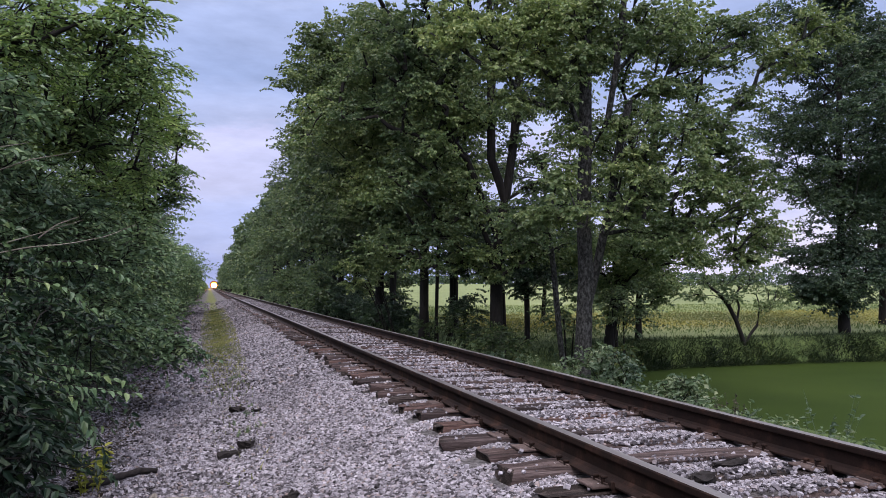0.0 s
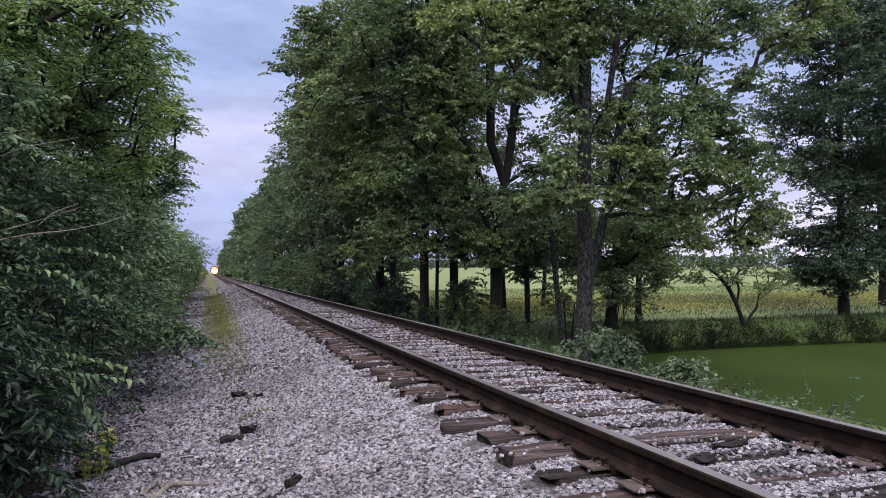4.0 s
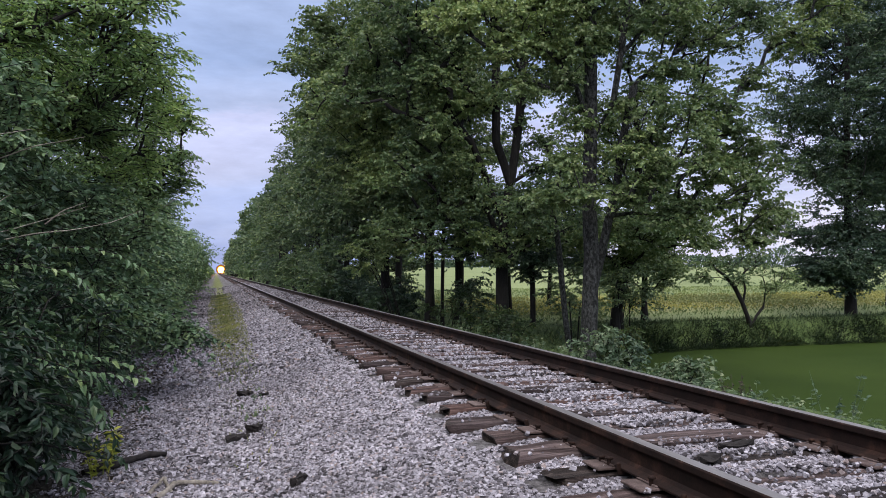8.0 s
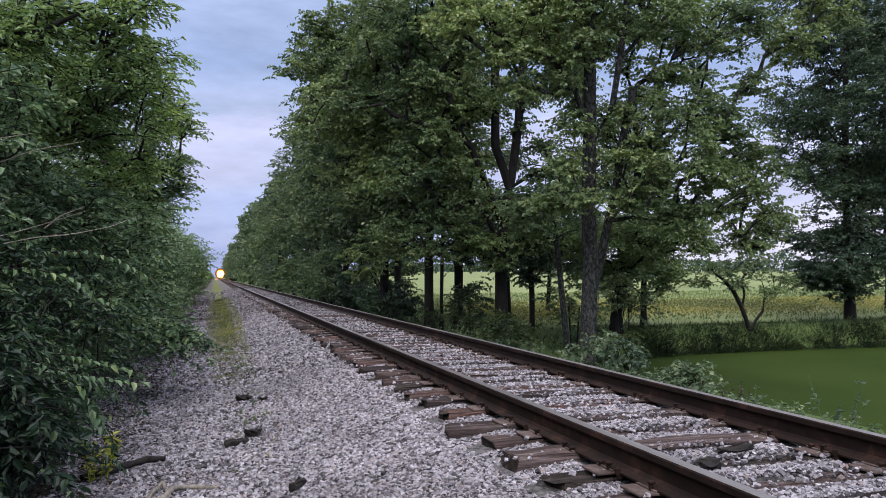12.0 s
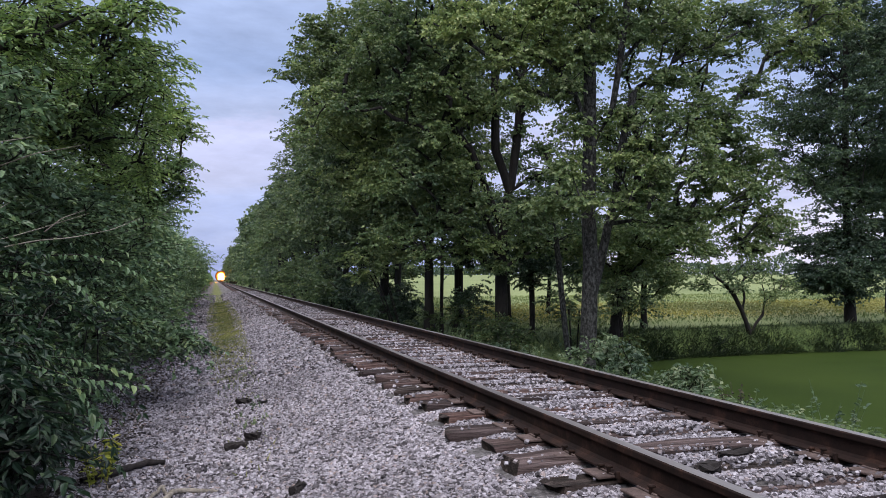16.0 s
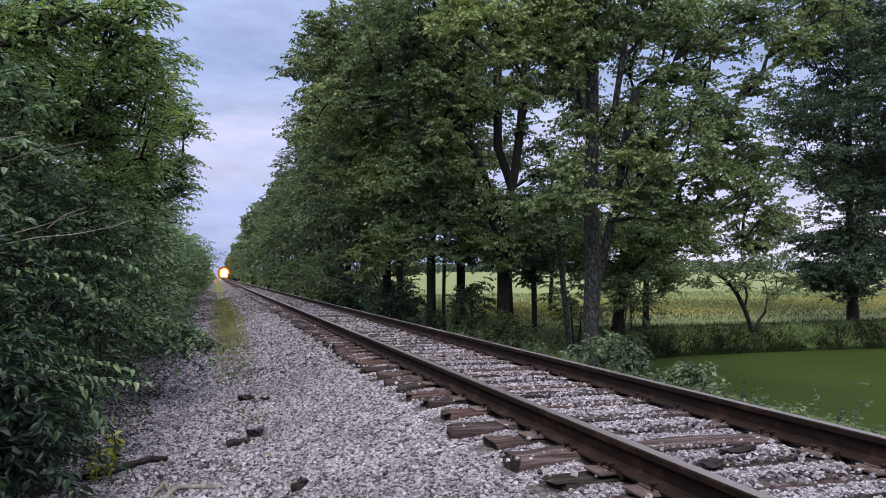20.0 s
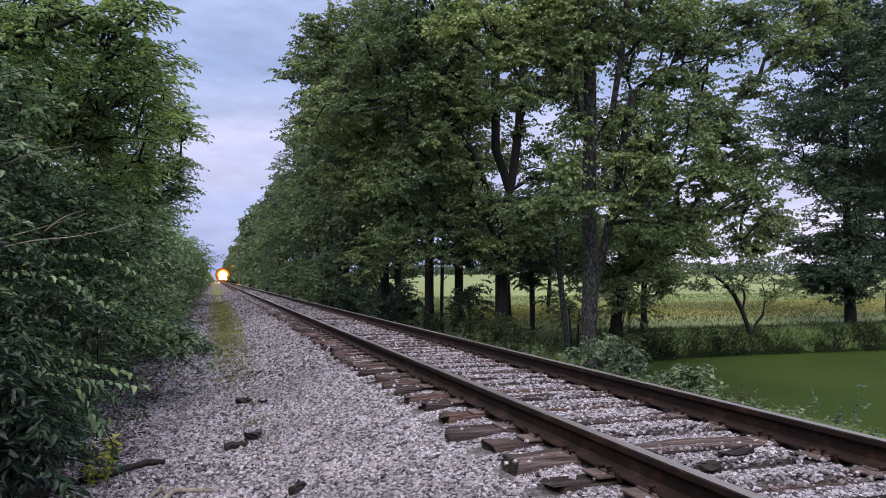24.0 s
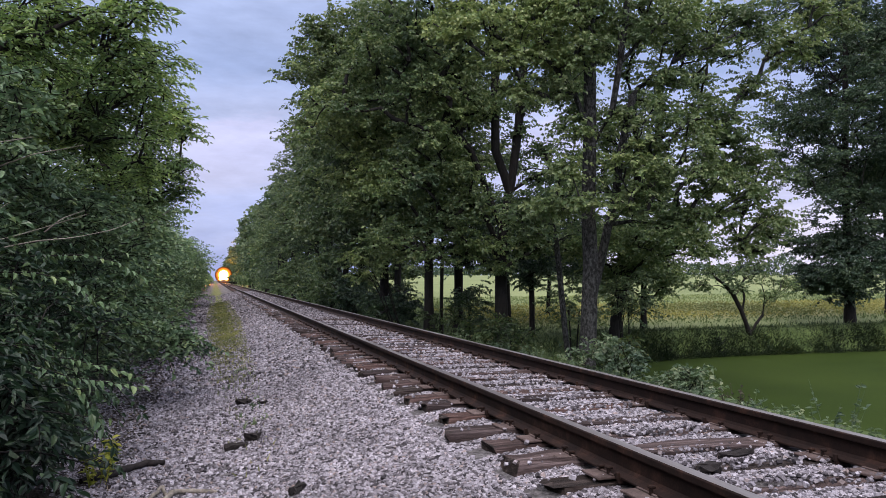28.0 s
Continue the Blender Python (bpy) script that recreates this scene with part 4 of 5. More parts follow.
def build_right_trees():
    field_tree(21, 4.05, 13.2, 12, 0.17, (((4.8, 14.5, 9.8), (4.4, 4.2, 3.4), 24, 0.9),), 110, 0.085, leaf=M_BRIGHT, bark=M_BARK, limbs=GREY_MAPLE, girths=(0.185, 0.08, 0.045, 0.055), tall=7.4, spread=0.3, per=10, near=MAPLE_BOUGHS,
               label="tall maple with rough grey bark and low hanging boughs")
    field_tree(22, 5.08, 20.4, 14, 0.25, (((3.6, 20.8, 11.2), (4.6, 4.2, 3.0), 24, 1.1), ((2.2, 21.5, 6.2), (2.2, 1.8, 2.4), 16, 0.9)), 110, 0.105, leaf=M_MAPLE, limbs=FORKED_TREE, girths=(0.235, 0.115, 0.115, 0.085, 0.045, 0.07), tall=9.5, spread=0.38, near=FORK_BOUGHS,
               label="large dark-trunked tree that forks into spreading limbs")
    field_tree(23, 4.7, 26.9, 15, 0.17, (((3.35, 27.6, 7.9), (3.2, 3.0, 3.4), 66, 1.0), ((4.2, 27.0, 4.2), (3.0, 2.6, 1.9), 22, 0.9)), 100, 0.13, leaf=M_BRIGHT, tall=12.5, spread=0.46, per=11, label="tall shade tree with a straight dark trunk", low=1.6)
    field_tree(24, 5.45, 27.8, 11, 0.07, (((5.6, 27.8, 4.2), (2.2, 2.0, 2.4), 14, 0.8),), 90, 0.11, leaf=M_DARKLEAF, label="slender young tree with a thin dark stem", low=1.3)
    field_tree(25, 4.4, 33.2, 16, 0.20, (((4.2, 33.8, 8.8), (3.5, 3.4, 3.9), 50, 1.2), ((3.9, 33.2, 3.6), (3.2, 2.6, 2.4), 20, 1.0)), 90, 0.16, leaf=M_DARKLEAF, spread=0.55, label="tall shade tree with a straight dark trunk", low=0.9)
    # the bank tree's darker leaf colour imitates shade under the canopy
    field_tree(26, 7.9, 24.7, 6, 0.10, (((7.8, 24.7, 2.7), (2.6, 2.0, 1.4), 16, 0.7), ((8.6, 24.2, 0.9), (2.2, 1.2, 0.6), 6, 0.5)), 80, 0.11, leaf=M_BLUELEAF, label="slim dark-stemmed tree at the edge of the field", low=0.1)
    field_tree(27, 5.78, 17.5, 5, 0.075, (((5.48, 17.8, 2.6), (1.2, 1.2, 0.9), 7, 0.5),), 80, 0.095, bark=M_BARK, lean=(-0.45, 0.1), label="young leaning tree with pale grey bark", low=1.4)
    field_tree(28, 8.95, 20.8, 11, 0.18, (((9.9, 20.6, 7.6), (3.2, 3.2, 3.2), 26, 0.9), ((9.4, 19.9, 2.0), (2.2, 1.6, 0.9), 12, 0.6), ((11.2, 20.5, 2.2), (1.4, 1.4, 1.0), 5, 0.5)), 100, 0.10, limbs=LEANING_TREE, girths=(0.18, 0.12), tall=9, spread=0.38, near=((9.33, 20.50, 7.40, 0.35), (10.37, 20.50, 8.76, 0.45), (8.72, 20.50, 5.66, 0.45), (9.83, 20.50, 6.53, 0.45), (11.82, 20.80, 7.49, 0.50), (8.36, 20.60, 3.80, 0.40),),
               label="leaning dark-trunked maple near the pond")
    field_tree(29, 12.6, 24.9, 7, 0.12, (((12.9, 25.0, 3.6), (2.4, 2.0, 2.4), 20, 0.75), ((12.4, 24.6, 1.0), (2.4, 1.6, 0.8), 9, 0.6)), 90, 0.11, label="small round tree on the pond bank", low=-0.1)
    field_tree(30, 22.75, 25.2, 16, 0.19, (((23.2, 25.2, 9.0), (3.7, 3.2, 6.2), 96, 1.05), ((23.2, 25.0, 1.6), (3.4, 2.4, 1.9), 32, 0.8)), 100, 0.12, leaf=M_BLUELEAF, spread=0.46, trunk_to=0.9, label="tall blue-green tree on the far bank of the pond", flat=0.4, low=-0.6)
    field_tree(32, 29.8, 29.5, 15, 0.25, (((29.0, 29.5, 8.6), (3.8, 3.2, 6.8), 40, 1.2),), 70, 0.17, leaf=M_BLUELEAF, spread=0.6, trunk_to=0.9, label="tall blue-green tree behind the pond bank", flat=0.4, low=0.9)
    # these too take the darker leaf in place of canopy shade
    for seed, x, y in ((35, 9.6, 31.0), (36, 12.4, 33.0), (37, 6.9, 30.5)):
        field_tree(seed, x, y, 6, 0.09, (((x, y, 3.0), (2.4, 2.0, 1.6), 14, 0.8),), 70, 0.13, leaf=M_BLUELEAF, spread=0.45, label="small leafy tree at the edge of the field", low=1.0)
    field_tree(33, 8.2, 34.0, 13, 0.18, (((6.6, 34.0, 7.6), (3.4, 3.2, 5.0), 30, 1.2),), 70, 0.17, leaf=M_DARKLEAF, spread=0.55, near=((11.07, 34.00, 6.63, 0.50), (13.52, 34.00, 6.17, 0.60), (13.87, 34.00, 11.66, 0.60),), label="leafy tree at the edge of the field", low=1.4)
    field_tree(34, 6.6, 40.0, 14, 0.18, (((5.0, 40.0, 8.0), (3.6, 3.2, 6.0), 40, 1.3),), 70, 0.19, leaf=M_DARKLEAF, spread=0.6, label="leafy tree at the edge of the field", low=0.6)
    rng = np.random.default_rng(31)
    a = np.array(((16.84, 24.20, -1.21), (16.69, 24.20, -0.77), (16.47, 24.20, -0.25), (16.14, 24.20, 0.32), (15.69, 24.20, 0.80), (15.18, 24.20, 1.10)))
    b = np.array(((16.89, 24.20, -1.17), (17.11, 24.20, -0.78), (17.44, 24.20, -0.43), (17.55, 24.20, 0.09)))
    c = np.array(((16.49, 24.20, -0.29), (16.61, 24.20, 0.23), (16.51, 24.20, 0.80), (16.73, 24.20, 1.24)))
    t = np.vstack([bough(rng, q, q[3], 9, 0.4) for q in ((14.88, 24.20, 1.27, 0.55), (16.06, 24.40, 1.19, 0.50), (17.33, 24.20, 1.06, 0.50), (18.57, 24.30, 0.80, 0.45), (15.99, 24.00, 0.54, 0.40), (14.50, 24.20, 0.69, 0.40), (17.68, 24.00, 0.36, 0.35), (16.98, 24.40, 1.57, 0.45))])
    plant("tree", rng, a[0] + np.array([0, 0, 0.1]), [a, b, c], 0.085, t, M_MAPLE, 56, 0.28, 0.085, 0.75, M_DARKBARK, "small crooked tree with bent stems on the bank", "tree", "trees along the track", girths=(0.085, 0.05, 0.04), step=0.35)


def row_tree(seed, h, tips, count, spread, length, leaf, step):
    r2 = np.random.default_rng(seed)
    stem = lean_stem(r2, 0, 0, 11, 0.3)
    stem[:, 2] -= stem[0, 2]
    t = np.vstack([bough_crown(r2, tips, 6, (0, 0, h * 0.58), (3.4, 3.4, h * 0.38), 1.2, 0.5, seed * 7.1), bough_crown(r2, tips // 3, 5, (0, 0, 2.6), (3.0, 3.2, 1.8), 1.0, 0.4)])
    t[:, 2] = np.maximum(t[:, 2], 0.3)
    return plant("tree", r2, (0, 0, 0), [stem], 0.2, t, leaf, count, spread, length, 0.8, M_DARKBARK,
                 "tall leafy tree in the close row beside the track", "tree", "trees along the track", step=step, twigs=0)


def build_tree_row():
    """The close row beyond, crowns down to the ground, dwindling along the track."""
    rng = np.random.default_rng(40)
    near = [row_tree(50 + k, 15.0 + 1.3 * k, 32, 92, 0.6, 0.175, M_DARKLEAF, 0.9) for k in range(3)]
    far = [row_tree(55 + k, 14.0 + k, 12, 26, 0.9, 0.55, M_DARKLEAF, 1.5) for k in range(2)]
    spare = near + far
    y = 43.0
    while y < 640:
        x = (5.6 if y < 105 else 6.2) + rng.normal() * 0.5
        s = rng.uniform(0.88, 1.12)
        m = pose(x, y, float(ground_z(x, y)) - 0.1, 0, 0, rng.uniform(0, 360)) @ Matrix.Diagonal((s, s, s * rng.uniform(0.9, 1.1), 1))
        kind = near if y < 105 else far
        one = kind[int(rng.integers(len(kind)))]
        if one in spare:
            spare.remove(one)
            one.matrix_basis = m
        else:
            copy_thing(one, m)
        y += 4.4 if y < 80 else 7.0 if y < 200 else 12.0


def shrub(seed, x, y, centre, radii, n, count, length, leaf, label, spread=0.3, stems=4, ratio=0.6, lobes=2, radius=0.03, name="shrub", category="shrub", group="hedge beside the path", extra=(), low=0.12, droop=0.3, arch=0.18):
    rng = np.random.default_rng(seed)
    z0 = float(ground_z(x, y))
    st = []
    for k in range(stems):
        a = rng.uniform(0, 2 * math.pi)
        top = np.array([x + (centre[0] - x) * 0.7 + math.cos(a) * radii[0] * 0.35, y + (centre[1] - y) * 0.7 + math.sin(a) * radii[1] * 0.35, z0 + (centre[2] - z0) * 0.9])
        b = np.array([x + math.cos(a) * 0.12, y + math.sin(a) * 0.12, z0 - 0.08])
        st.append(np.array([b + (top - b) * u + np.array([0, 0, 0.15 * math.sin(math.pi * u)]) for u in np.linspace(0, 1, 6)]))
    t = in_crown(rng, n, centre, radii, 0.35, 0.22, seed * 1.9)
    for c, r, k in extra:
        t = np.vstack([t, in_crown(rng, k, c, r, 0.2, 0.2, seed)])
    t[:, 2] = np.maximum(t[:, 2], ground_z(t[:, 0], t[:, 1]) + low + 0.25 * rng.random(len(t)))
    return plant(name, rng, (x, y, z0), st, radius, t, leaf, count, spread, length, ratio, M_DARKBARK, label, category, group, lobes, 0.7, big_limbs=3, step=0.35, arch=arch, droop=droop)


def build_litter():
    """Dead leaves and bits of twig on the soil at the foot of the hedge."""
    rng = np.random.default_rng(66)
    n = 2600
    x, y = -3.7 - np.abs(rng.normal(size=n)) * 0.45, rng.uniform(4.0, 16.0, n)
    c = np.stack([x, y, ground_z(x, y) + rng.uniform(0.005, 0.03, n)], 1)
    along = rng.normal(size=(n, 3)) * np.array([1, 1, 0.25])
    tagged(put("leaf_litter", leaves_mesh("leaf_litter", rng, c, along, rng.uniform(0.025, 0.07, n), rng.uniform(0.15, 0.6, (n, 1)), M_LITTER)), "brown dead leaves and twigs under the hedge", "leaf litter", kind="stuff")


build_litter()


def weed(seed, x, y, tall, n, length, mat=M_WEED, label="pale green weed on the embankment", category="weed"):
    """Several upright stalks with leaves all the way up."""
    rng = np.random.default_rng(seed)
    z0 = float(ground_z(x, y))
    root = tagged(new("weed"), label, category, "weeds beside the rail")
    root.location = (x, y, z0)
    c, al, st = [], [], []
    for k in range(n):
        a = rng.uniform(0, 6.28)
        top = np.array([math.cos(a) * 0.35 * tall, math.sin(a) * 0.35 * tall, tall * rng.uniform(0.6, 1.1)])
        foot = np.array([math.cos(a), math.sin(a), 0]) * 0.05
        st.append((np.array([foot - np.array([0, 0, 0.03]), foot + (top - foot) * 0.5, top]), (0.005, 0.004, 0.002), 3))
        u = rng.uniform(0.15, 1.0, 16)[:, None]
        c.append(foot + (top - foot) * u)
        b = rng.uniform(0, 6.28, 16)
        al.append(np.stack([np.cos(b), np.sin(b), rng.uniform(-0.2, 0.6, 16)], 1))
    put("stalk_cluster", tubes_mesh("stalk_cluster", st, mat), root)["kind"] = "stuff"
    put("foliage", leaves_mesh("foliage", rng, np.concatenate(c), np.concatenate(al), length * rng.uniform(0.6, 1.2, n * 16), 0.5, mat, 3), root)
    return root


def frond(parent, seed, a, b, c, length, mat):
    """A leafy shoot that reaches out of a bush: an arched stem with leaves in two ranks."""
    rng = np.random.default_rng(seed)
    a, b, c = (np.array(q) for q in (a, b, c))
    inner = a - (b - a) * 0.8 + np.array([-0.2, 0.15, -0.05])
    pts = np.array([inner, a, (a + b) / 2, b, (b + c) / 2, c]) - np.array(parent.location)
    stem = put("shoot", tubes_mesh("shoot", [(pts, np.linspace(0.006, 0.002, 6), 4)], M_DARKBARK), parent, "leafy shoot reaching over the path")
    path = np.linalg.norm(np.diff(pts, axis=0), axis=1)
    at = np.concatenate([[0], np.cumsum(path)])
    n = int(at[-1] / (length * 0.33))
    u = (np.arange(n) + 0.5 + rng.uniform(-0.3, 0.3, n)) / n * at[-1]
    p = np.stack([np.interp(u, at, pts[:, k]) for k in range(3)], 1)
    way = unit(np.stack([np.interp(u + 0.03, at, pts[:, k]) for k in range(3)], 1) - np.stack([np.interp(u - 0.03, at, pts[:, k]) for k in range(3)], 1))
    side = unit(np.cross(way, np.array([0, 0, 1.0]))) * np.where(np.arange(n) % 2, 1.0, -1.0)[:, None]
    along = way * 0.55 + side + np.array([0, 0, -0.35]) + rng.normal(size=(n, 3)) * 0.2
    put("leaf_spray", leaves_mesh("leaf_spray", rng, p, along, length * rng.uniform(0.75, 1.2, n), 0.45, mat, 3, 0.35), stem)


def build_left_hedge():
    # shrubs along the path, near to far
    low_bush = shrub(61, -4.9, 4.9, (-4.66, 4.95, 0.1), (0.85, 0.9, 0.7), 150, 98, 0.072, M_VINE, "low broad-leaved bush hung with dark vine leaves, deepened for shade", spread=0.22, ratio=0.45, lobes=3, droop=0.7, low=0.5)
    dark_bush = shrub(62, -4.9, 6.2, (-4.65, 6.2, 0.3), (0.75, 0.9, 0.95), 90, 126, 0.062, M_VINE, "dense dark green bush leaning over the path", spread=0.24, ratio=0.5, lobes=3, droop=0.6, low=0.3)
    tall = shrub(63, -5.3, 6.6, (-5.2, 6.8, 1.8), (0.95, 1.3, 1.3), 100, 112, 0.065, M_HEDGE, "tall grey-green shrub with thin arching twigs", spread=0.27, lobes=3)
    shrub(64, -5.0, 9.0, (-4.6, 8.9, 0.9), (0.9, 1.4, 1.5), 120, 112, 0.065, M_HEDGE, "tall grey-green shrub with thin arching twigs", spread=0.28, lobes=3)
    shrub(65, -5.0, 11.6, (-4.65, 11.5, 0.9), (0.95, 1.5, 1.5), 120, 112, 0.075, M_HEDGE, "leafy roadside shrub reaching over the gravel", spread=0.3,
          extra=(((-3.42, 9.9, 0.12), (0.18, 0.3, 0.12), 6), ((-3.75, 10.3, 0.32), (0.3, 0.5, 0.28), 10)))
    shrub(66, -5.2, 14.8, (-4.7, 14.8, 1.1), (1.2, 1.8, 1.8), 120, 98, 0.095, M_HEDGE, "leafy roadside shrub reaching over the gravel", spread=0.34)
    shrub(67, -5.9, 9.8, (-5.8, 9.8, 2.4), (1.2, 1.8, 1.6), 110, 98, 0.08, M_HEDGE, "tall shrub standing behind the hedge front", spread=0.34)
    for k, (bush, mat, length, a, b, c) in enumerate((
            (dark_bush, M_HEDGE, 0.085, (-4.39, 5.72, 0.46), (-3.95, 5.8, 0.36), (-3.57, 5.84, 0.24)), (dark_bush, M_HEDGE, 0.08, (-4.22, 5.43, 0.28), (-3.86, 5.5, 0.26), (-3.45, 5.54, 0.18)),
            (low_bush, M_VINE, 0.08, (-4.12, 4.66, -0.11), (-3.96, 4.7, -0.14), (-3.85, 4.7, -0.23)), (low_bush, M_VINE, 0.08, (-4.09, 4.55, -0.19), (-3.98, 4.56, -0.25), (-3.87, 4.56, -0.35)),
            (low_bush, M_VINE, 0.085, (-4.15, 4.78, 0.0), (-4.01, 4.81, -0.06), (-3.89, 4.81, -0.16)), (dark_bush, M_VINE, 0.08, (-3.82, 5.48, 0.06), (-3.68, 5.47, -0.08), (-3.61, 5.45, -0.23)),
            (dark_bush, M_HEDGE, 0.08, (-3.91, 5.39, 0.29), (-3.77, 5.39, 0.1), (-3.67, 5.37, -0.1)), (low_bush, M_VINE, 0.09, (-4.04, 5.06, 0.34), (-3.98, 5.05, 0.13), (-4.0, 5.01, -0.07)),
            (tall, M_HEDGE, 0.09, (-3.97, 6.32, 1.11), (-3.73, 6.35, 1.06), (-3.52, 6.38, 0.91)), (tall, M_HEDGE, 0.08, (-4.23, 6.47, 1.24), (-3.96, 6.52, 1.3), (-3.63, 6.55, 1.4)),
            (tall, M_HEDGE, 0.09, (-4.22, 5.87, 0.97), (-3.98, 5.92, 0.91), (-3.79, 5.94, 0.72)))):
        frond(bush, 300 + k, a, b, c, length, mat)
    # bare canes that arch through the tall shrub
    for q in (((-5.0, 5.2, 1.45), (-4.55, 5.27, 1.75), (-4.36, 5.36, 1.79), (-4.15, 5.46, 1.86)), ((-5.4, 6.3, 0.9), (-4.69, 6.01, 1.16), (-4.46, 6.08, 1.21), (-4.19, 6.13, 1.31), (-3.92, 6.2, 1.42)),
              ((-5.3, 6.1, 1.0), (-4.66, 5.91, 1.33), (-4.51, 5.95, 1.38), (-4.4, 5.97, 1.47)), ((-4.65, 6.40, 1.75), (-4.30, 6.20, 1.86), (-4.09, 6.10, 1.89), (-3.94, 6.10, 1.93)), ((-4.47, 5.90, 1.13), (-4.23, 5.90, 1.19), (-3.97, 5.90, 1.22), (-3.72, 6.00, 1.29), (-3.54, 6.10, 1.39)), ((-4.14, 5.80, 1.25), (-4.03, 5.80, 1.35), (-3.90, 5.90, 1.42)), ((-3.91, 9.00, 1.39), (-3.56, 9.00, 1.66), (-3.32, 9.00, 1.85), (-3.09, 9.10, 1.95))):
        p = np.array(q) - np.array(tall.location)
        u = np.linspace(0, len(p) - 1, 12)
        pts = np.stack([np.interp(u, np.arange(len(p)), p[:, k]) for k in range(3)], 1)
        put("cane", tubes_mesh("cane", [(pts, np.linspace(0.006, 0.002, 12), 5)], M_DEADWOOD), tall, "thin pale bare cane")
    weed(69, -3.82, 6.2, 0.34, 9, 0.062, M_YELLOW, "small climbing plant with bright yellow leaves", "weed")
    # trees standing over the hedge
    for seed, x, y, c, r, n, length, extra in (
            (71, -6.2, 8.2, (-5.7, 8.8, 3.2), (0.9, 1.5, 0.9), 5, 0.06, ((-3.86, 8.20, 3.15, 0.30), (-3.62, 8.20, 3.20, 0.25), (-4.02, 8.20, 2.96, 0.35), (-4.20, 8.00, 2.73, 0.35), (-3.77, 8.40, 2.85, 0.30), (-4.45, 8.00, 2.99, 0.35), (-4.12, 8.20, 2.49, 0.35), (-3.80, 8.80, 2.60, 0.30), (-4.46, 8.40, 2.33, 0.40), (-4.69, 8.00, 2.52, 0.40), (-4.10, 9.00, 2.20, 0.40),)),
            (72, -6.2, 12.0, (-5.4, 12.0, 4.0), (1.0, 1.8, 1.4), 9, 0.065, ((-3.65, 12.00, 3.32, 0.25), (-3.49, 12.00, 3.42, 0.20), (-3.46, 12.00, 3.16, 0.14), (-3.82, 12.00, 3.88, 0.30), (-3.71, 12.20, 3.63, 0.25), (-3.56, 12.00, 2.68, 0.16), (-3.68, 12.00, 2.50, 0.18), (-3.79, 12.30, 3.07, 0.35), (-4.03, 12.40, 2.63, 0.45), (-3.53, 12.40, 2.38, 0.10), (-4.25, 12.20, 2.33, 0.50), (-3.93, 12.80, 2.27, 0.40), (-4.47, 11.40, 2.47, 0.50), (-4.16, 12.00, 2.91, 0.40),)),
            (73, -5.8, 7.0, (-5.6, 7.8, 4.3), (0.9, 1.4, 0.6), 3, 0.06, ((-4.47, 6.90, 3.11, 0.35), (-4.17, 6.90, 3.07, 0.30), (-3.86, 6.90, 3.20, 0.28), (-3.60, 6.90, 3.30, 0.15), (-3.76, 7.00, 3.07, 0.18), (-4.60, 6.90, 2.82, 0.30),)),
            (74, -7.6, 13.0, (-6.6, 13.5, 4.2), (1.5, 2.5, 2.4), 14, 0.09, ()),
            (75, -7.2, 18.0, (-6.2, 18.0, 3.6), (1.4, 2.5, 2.0), 14, 0.09, ())):
        rng = np.random.default_rng(seed)
        stem = lean_stem(rng, x, y, c[2] + 0.6, 0.5)
        t = np.vstack([bough_crown(rng, n, 10, c, r, 0.6, 0.3, seed)] + [bough(rng, q, q[3], max(4, int(q[3] * 32)), 0.45) for q in extra])
        plant("tree", rng, stem[0] + np.array([0, 0, 0.12]), [stem], 0.09, t, M_ASH, 84, 0.22, length * 1.06, 0.42, M_DARKBARK, "slender tree with feathery compound leaves over the path", "tree", "trees over the hedge", flat=0.5, step=0.4, droop=0.4)
    # hedge beyond, alike shrubs dwindling along the path
    rng = np.random.default_rng(80)

    def kind(k, tips, count, spread, length):
        r2 = np.random.default_rng(90 + k)
        st = [np.array([(0.1 * math.cos(a), 0.1 * math.sin(a), -0.1), (0.5 * math.cos(a), 0.5 * math.sin(a), 1.2), (0.7 * math.cos(a), 0.7 * math.sin(a), 2.2)]) for a in (0.3, 2.2, 4.4)]
        t = in_crown(r2, tips, (0, 0, 2.2), (1.7, 2.1, 2.1), 0.4, 0.25, k * 5.0)
        t[:, 2] = np.maximum(t[:, 2], 0.25)
        return plant("shrub", r2, (0, 0, 0), st, 0.05, t, M_HEDGE if k % 3 else M_ASH, count, spread, length, 0.6, M_DARKBARK, "bushy green shrub in the long hedge by the track", "shrub", "hedge beside the path", step=0.6, twigs=0)
    near, far = [kind(k, 130, 126, 0.42, 0.105) for k in range(3)], [kind(3 + k, 46, 36, 0.6, 0.42) for k in range(2)]
    spare = near + far
    # unseen shrubs, added behind the hedge front to block light from the left
    for x, y in ((-6.5, 1.6), (-7.0, 4.4), (-7.6, 7.0), (-7.9, 10.0)):
        copy_thing(near[0], pose(x, y, float(ground_z(x, y)), 0, 0, 70 * y))
    # two more out of view beside the camera, added to shade the low bushes
    for x, y in ((-6.1, 1.2), (-5.8, -1.6)):
        copy_thing(near[2], pose(x, y, float(ground_z(x, y)), 0, 0, 40 * y))
    # the first few, behind the camera, are unseen and added to cut the light
    y = -9.5
    while y < 600:
        x = (-6.0 if y < 3 else -6.05 if y < 55 else -7.1) + rng.normal() * 0.25
        s = rng.uniform(0.88, 1.15)
        m = pose(x, y, float(ground_z(x, y)), 0, 0, rng.uniform(0, 360)) @ Matrix.Diagonal((s, s, s, 1))
        from_kind = near if y < 55 else far
        one = from_kind[int(rng.integers(len(from_kind)))]
        if one in spare:
            spare.remove(one)
